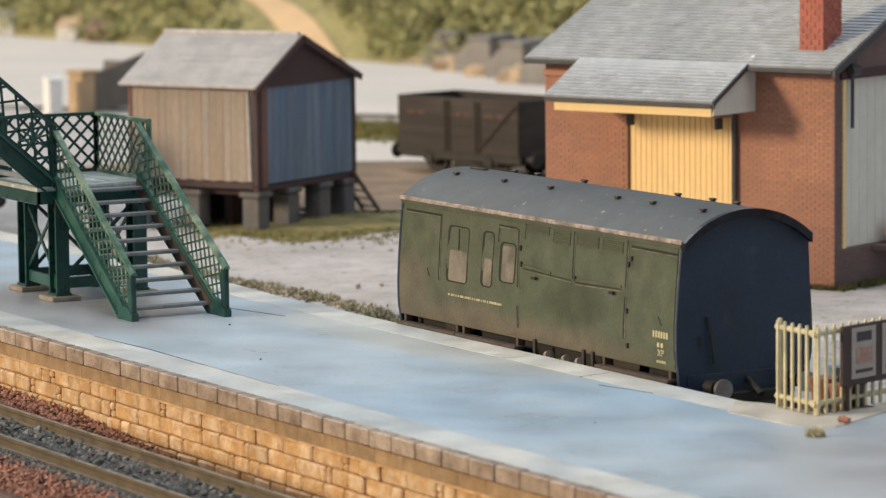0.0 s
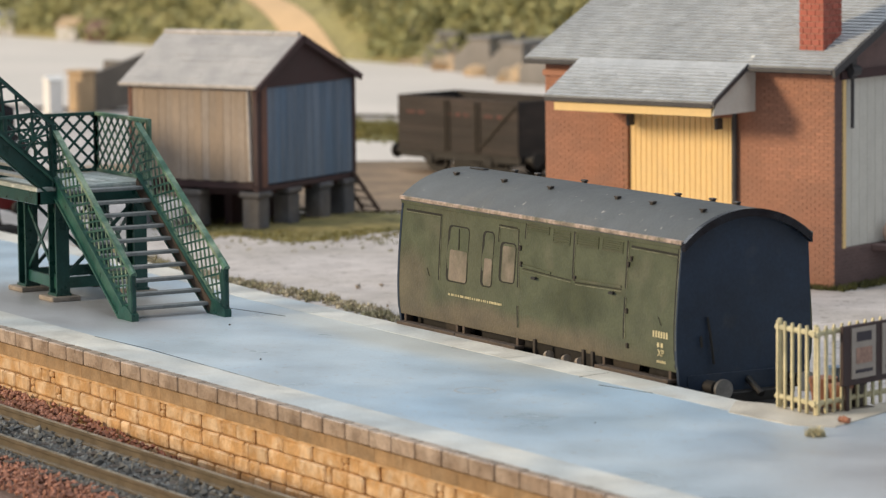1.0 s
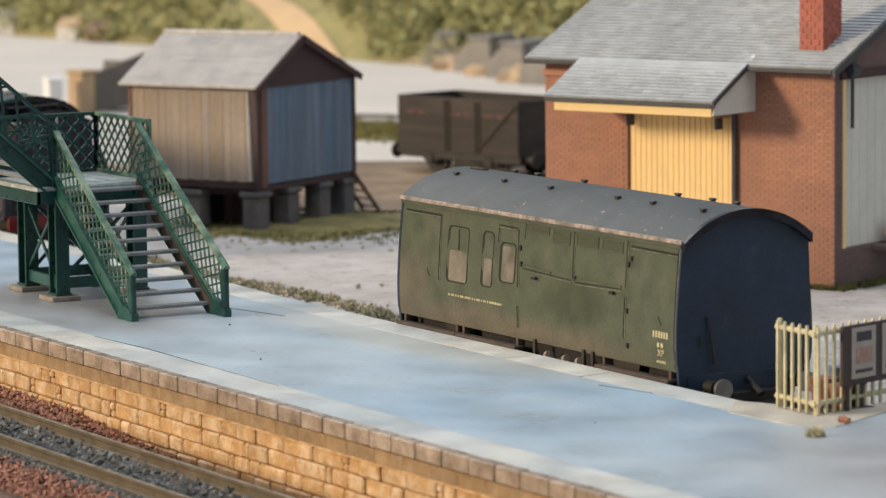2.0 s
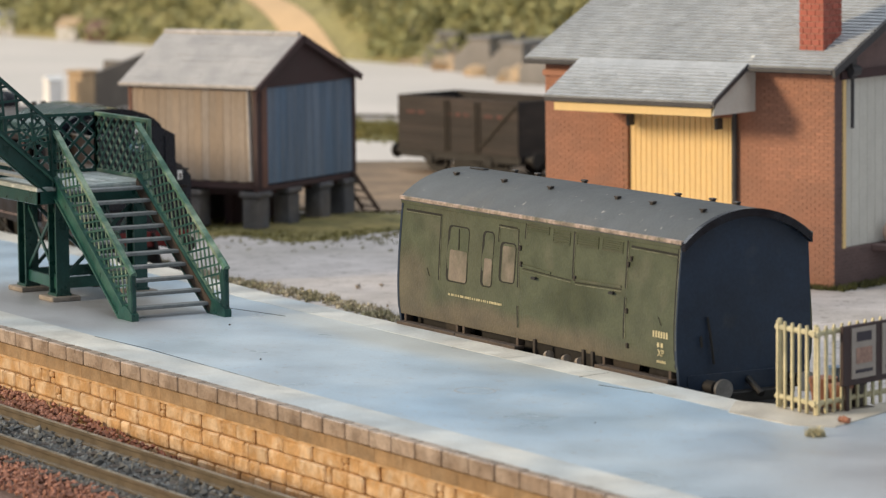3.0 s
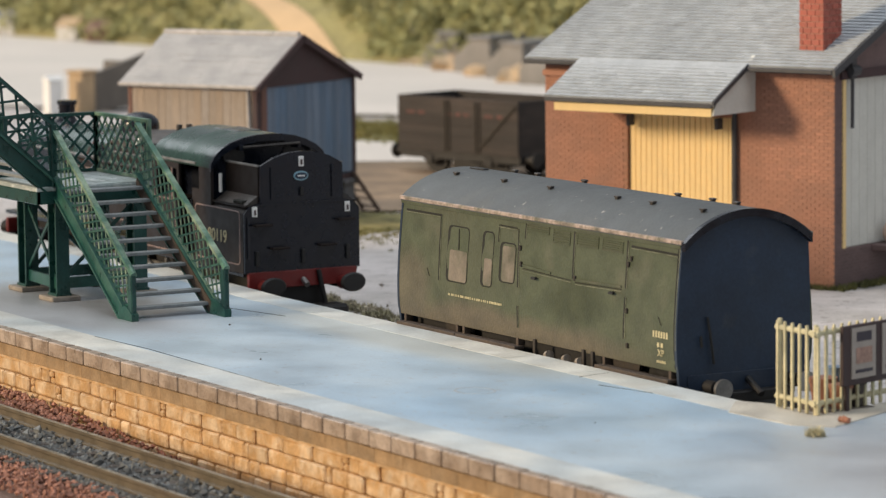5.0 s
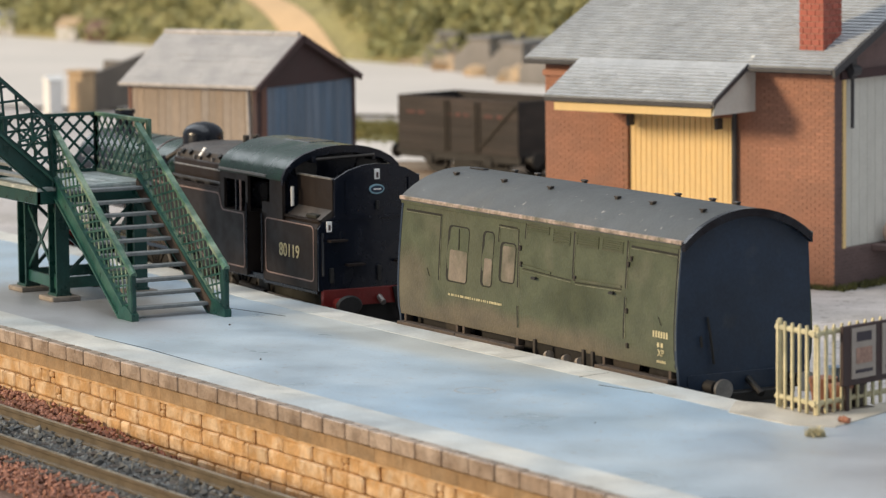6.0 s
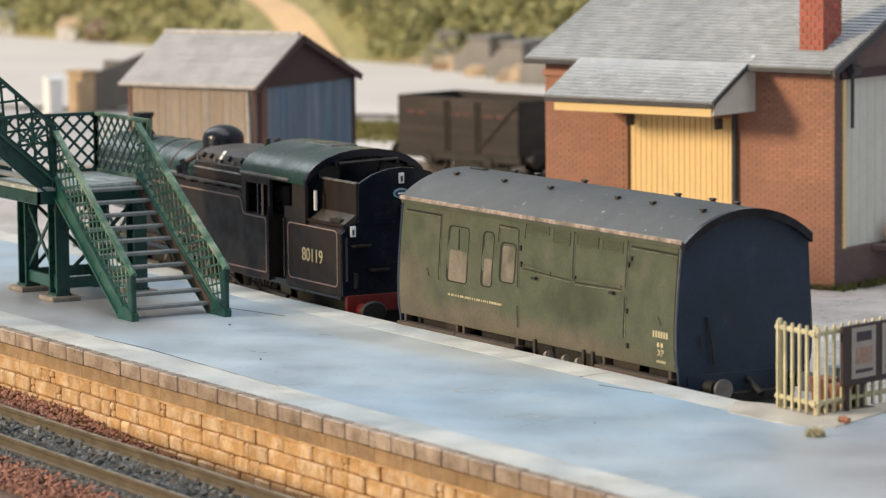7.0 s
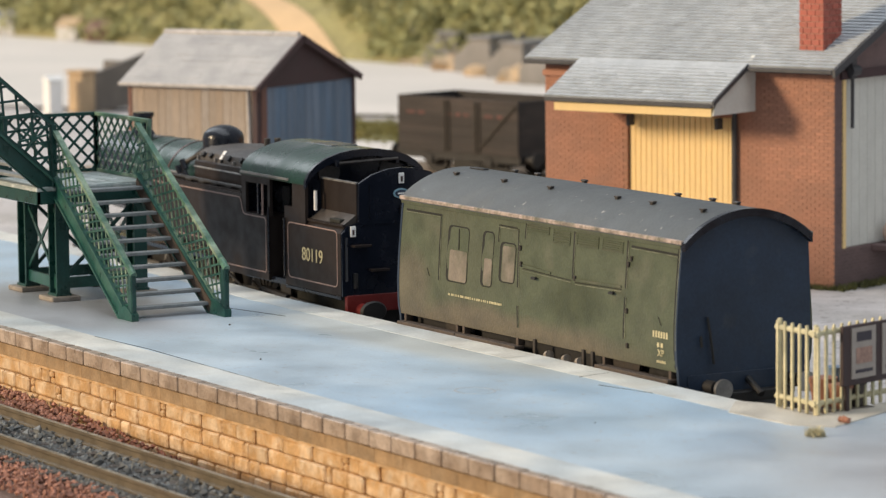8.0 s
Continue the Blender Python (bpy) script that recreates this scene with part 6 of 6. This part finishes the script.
# ---- far side of the yard ----
def build_background():
    # coal bins: grey partition blocks with ochre heaps between
    for k in range(5):
        f = k / 4.0
        x, y = -1075 + 215 * f, 612 - 45 * f
        t = thing("bin_wall", "grey stone partition of the bins by the road", "wall", (x, y, ZR), 25, "bin partitions")
        bm = B()
        prism(bm, [(-10, 0), (14, 0), (14, 19), (2, 19), (-10, 9)], 'y', -9, 26)
        part("block", bm, M["greystone"], t)
        part("capstone", box(B(), -1, 15, -10, 27, 19, 21, 0.5), M["greystone"], t)
    rnd = random.Random(21)
    for k in range(4):
        f = (k + 0.55) / 4.0
        x, y = -1075 + 215 * f, 606 - 45 * f
        t = thing("stone_heap", "heap of ochre stone between the bin walls", "heap", (x, y, ZR), 25, "stone heaps")
        bm = B()
        bmesh.ops.create_icosphere(bm, subdivisions=3, radius=1.0)
        for v in bm.verts:
            n = noise.noise(v.co * 2 + Vector((k * 7, 0, 0)))
            m2 = noise.noise(v.co * 5 + Vector((0, k * 5, 0)))
            v.co = Vector((v.co.x * 13, v.co.y * 13, max(0.0, v.co.z) * (6.5 + 2.5 * (k % 2)))) * (1 + 0.5 * n + 0.22 * m2)
        part("mound", bm, M["ochrestone"], t, smooth=True)
    # low store by the road: dark timber with a tan pier and a white post
    t = thing("road_store", "low dark timber bunker with a tan stone pier", "bunker", (-838, 292, ZR), 20)
    part("side_wall", prism(B(), [(8, 0), (48, 0), (48, 27), (8, 18)], 'x', -4, -1), M["greytimber"], t)
    part("back_wall", box(B(), -30, -4, 44, 48, 0, 22, 0.4), M["greytimber"], t)
    part("pier", box(B(), -9, 1, -1, 8, 0, 19, 0.5), M["tan"], t)
    part("pier_cap", box(B(), -10, 2, -2, 9, 19, 20.5, 0.4), M["tan"], t)
    t = thing("white_post", "white painted gate post beside the road", "post", (-839, 277, ZR))
    part("shaft", box(B(), -3.6, 3.6, -3.6, 3.6, 0, 16.5, 0.4), M["white"], t)
    part("cap", prism(B(), [(-4.1, 16.5), (4.1, 16.5), (0, 18.6)], 'y', -4.1, 4.1), M["white"], t)
    # distant low buildings at the foot of the hill
    for s, w, h, m, rm in ((-292, 30, 10, "paper", "greystone"), (-238, 14, 8, "paper", "tan"), (-216, 16, 7, "brownpost", "brownpost")):
        q = hill_at(s, 5)
        t = thing("distant_house", "small blurred house far across the road", "house", (q.x, q.y, q.z - 2), 30)
        part("wall", box(B(), -w / 2, w / 2, -8, 8, 0, h), M[m], t)
        part("roof", prism(B(), [(-10, h), (10, h), (0, h + 6)], 'x', -w / 2 - 1, w / 2 + 1), M[rm], t)
    # bushes on the hill: clumps of small leaves
    bm = B()
    for k in range(800):
        s = rnd.uniform(-330, 330)
        d = rnd.uniform(4, 150)
        if -150 < s < -30 and abs(path_line(d) - s) < 40:
            continue
        if rnd.random() > (0.9 if s > -20 else 0.75):
            continue
        q = hill_at(s, d)
        r = rnd.uniform(6, 17)
        for j in range(95):
            a, b, c = rnd.gauss(0, 0.5), rnd.gauss(0, 0.5), abs(rnd.gauss(0, 0.5))
            cpt = Vector((q.x + a * r, q.y + b * r, q.z + c * r * 0.9))
            e = Euler((rnd.uniform(0, 6), rnd.uniform(0, 6), rnd.uniform(0, 6))).to_matrix()
            l = rnd.uniform(1.2, 2.8)
            bm.faces.new([bm.verts.new(cpt + e @ Vector(v) * l) for v in ((-1, -0.5, 0), (0.2, -0.7, 0.2), (1, 0.4, 0), (-0.2, 0.7, 0.2))])
    tagged(link("hill_bushes", bm, M["bush"]), "olive green scrub bushes covering the hillside", "bushes", kind="stuff")
    # sandy path up the hill
    bm = B()
    prev = None
    for k in range(40):
        d = -3 + k * 9
        s = path_line(d)
        w = 15 - 0.02 * d
        a, b = hill_at(s - w, d, 1.2), hill_at(s + w, d, 1.2)
        cur = [bm.verts.new(a), bm.verts.new(b)]
        if prev:
            bm.faces.new((prev[0], prev[1], cur[1], cur[0]))
        prev = cur
    tagged(link("hill_path", bm, M["path"]), "pale sandy path climbing the hill", "path", kind="structure")


# ---- small things ----
def tufts(bm, spots, h0, h1, seed):
    rnd = random.Random(seed)
    for x, y, z in spots:
        for j in range(7):
            a = rnd.uniform(0, 6.28)
            l = rnd.uniform(h0, h1)
            q = Vector((x + rnd.uniform(-0.8, 0.8), y + rnd.uniform(-0.8, 0.8), z))
            t = q + Vector((math.cos(a) * l * 0.6, math.sin(a) * l * 0.6, l))
            sd = Vector((-math.sin(a), math.cos(a), 0)) * 0.22
            bm.faces.new([bm.verts.new(v) for v in (q - sd, q + sd, t)])


def build_small_things():
    rnd = random.Random(12)
    bm = B()
    sp = [(q - 300, 47 + 2 * math.sin(q * 0.05) + rnd.gauss(0, 2.4), ZR - 0.5) for q in [rnd.uniform(0, 300) for _ in range(700)]]
    tufts(bm, sp, 0.8, 2.4, 2)
    stones(bm, [(x + rnd.uniform(-2, 2), y + rnd.uniform(-3, 1), z + rnd.uniform(0, 1.2)) for x, y, z in sp for _ in range(2)], 0.3, 0.9, 9)
    tagged(link("lineside_weeds", bm, M["weed"]), "scrubby weeds and stones along the yard edge", "weeds", kind="stuff")
    bm = B()
    sp = [(-312 + rnd.gauss(0, 26), 140 + rnd.gauss(0, 22), ZR - 0.2) for _ in range(1500)]
    tufts(bm, sp, 0.4, 1.2, 3)
    tagged(link("store_grass", bm, M["grass"]), "dry yellow-green grass round the timber store", "grass", kind="stuff")
    bm = B()
    c, s = math.cos(radians(22)), math.sin(radians(22))
    sp = [(-69.7 - c * q - s * -1.5 + rnd.gauss(0, 1), 183.9 - s * q - c * 1.5 + rnd.gauss(0, 1), ZR - 0.4) for q in [rnd.uniform(-4, 40) for _ in range(160)]]
    sp += [(-69.7 - s * q + 2 + rnd.gauss(0, 1.2), 183.9 + c * q + rnd.gauss(0, 1), ZR - 0.4) for q in [rnd.uniform(0, 60) for _ in range(260)]]
    tufts(bm, sp, 0.6, 2.2, 4)
    tagged(link("wall_foot_grass", bm, M["grass"]), "thin grass at the foot of the brick walls", "grass", kind="stuff")
    bm = B()
    sp = [(-640 + rnd.gauss(0, 30), 345 + rnd.gauss(0, 14), ZR + 0.8) for _ in range(900)]
    tufts(bm, sp, 2, 5, 6)
    tagged(link("verge_grass", bm, M["grass"]), "green verge beside the lane", "grass", kind="stuff")
    # a pale pinkish rounded object, not identified, at the goods building door
    c, s = math.cos(radians(22)), math.sin(radians(22))
    bm = B()
    bmesh.ops.create_icosphere(bm, subdivisions=3, radius=1.0)
    for v in bm.verts:
        v.co = Vector((v.co.x * 2.0, v.co.y * 2.6, v.co.z * 3.4 + 3.2)) * (1 + 0.12 * noise.noise(v.co * 2.5))
    t = tagged(link("sack", bm, M["sack"], True), "pale pinkish rounded object on an added sill", "sack")
    t.location = ((-69.7 + c * 2.6 - s * 27.5) * MM, (183.9 + s * 2.6 + c * 27.5) * MM, (ZR + 11.3) * MM)
    # loose stones on the yard
    for k in range(12):
        x, y = rnd.uniform(-260, -40), rnd.uniform(46, 120)
        t = tagged(link("pebble", stones(B(), [(0, 0, 0.2)], 0.5, 1.0, k), M["concrete"]), "small loose stone on the yard", "stone", group="yard pebbles")
        t.location = (x * MM, y * MM, (ZR - 0.1) * MM)
    t = tagged(link("red_lump", stones(B(), [(0, 0, 0.4), (1.0, 0.3, 0.3), (-1.1, -0.2, 0.3)], 0.6, 1.0, 5), M["terracotta"]), "crumbled red lump on the platform slab", "rubble")
    t.location = (194.0 * MM, -3.6 * MM, (ZP + 0.5) * MM)
    bm = B()
    tufts(bm, [(rnd.gauss(0, 0.7), rnd.gauss(0, 0.7), 0) for _ in range(26)], 0.8, 2.3, 8)
    t = tagged(link("grass_tuft", bm, M["fence"]), "dry pale tuft growing on the platform", "grass")
    t.location = (204.5 * MM, -18.4 * MM, (ZP + 0.15) * MM)
    for x, y in ((165, -47), (40, -62), (-20, -40)):
        t = tagged(link("grit", stones(B(), [(0, 0, 0)], 0.22, 0.34, int(x)), M["dust"]), "dark speck of grit on the platform", "stone", group="platform grit")
        t.location = (x * MM, y * MM, (ZP + 0.18) * MM)


# ---- build, large things first ----
build_ground()
build_hill()
build_turf()
build_platform()
build_tracks()
van = build_van()
build_goods_building()
build_grain_shed()
build_wagon()
loco = build_loco()
build_footbridge()
build_fence()
build_background()
build_small_things()
build_front_wall()


def motions():
    rows = []
    for t, x in loco_path:
        y, rz = loco_line(x)
        rows.append((t, pose(x * MM, y * MM, ZRB * MM, 0, 0, rz)))
    walk(loco, rows)
    # wheels roll, rods go round with their cranks
    times = [k / 10 for k in range(81)]
    for w, x, r in turning:
        walk(w, [(t, pose(x * MM, 0, r * MM, 0, math.degrees((loco_at(t) + 30) / r), 0)) for t in times])
    for rod_, s in swinging:
        walk(rod_, [(t, pose(2.6 * MM * math.sin((loco_at(t) + 30) / 10.6 + s * 0.8), 0, 2.6 * MM * math.cos((loco_at(t) + 30) / 10.6 + s * 0.8))) for t in times])
    for rod_, s in pistons:
        keys = []
        for t in times:
            a = (loco_at(t) + 30) / 10.6 + s * 0.8
            z = 10.6 + 2.6 * math.cos(a)
            keys.append((t, pose((-93 + 2.6 * math.sin(a)) * MM, 0, z * MM, 0, math.degrees(math.asin((12 - z) / 53)), 0)))
        walk(rod_, keys)


motions()
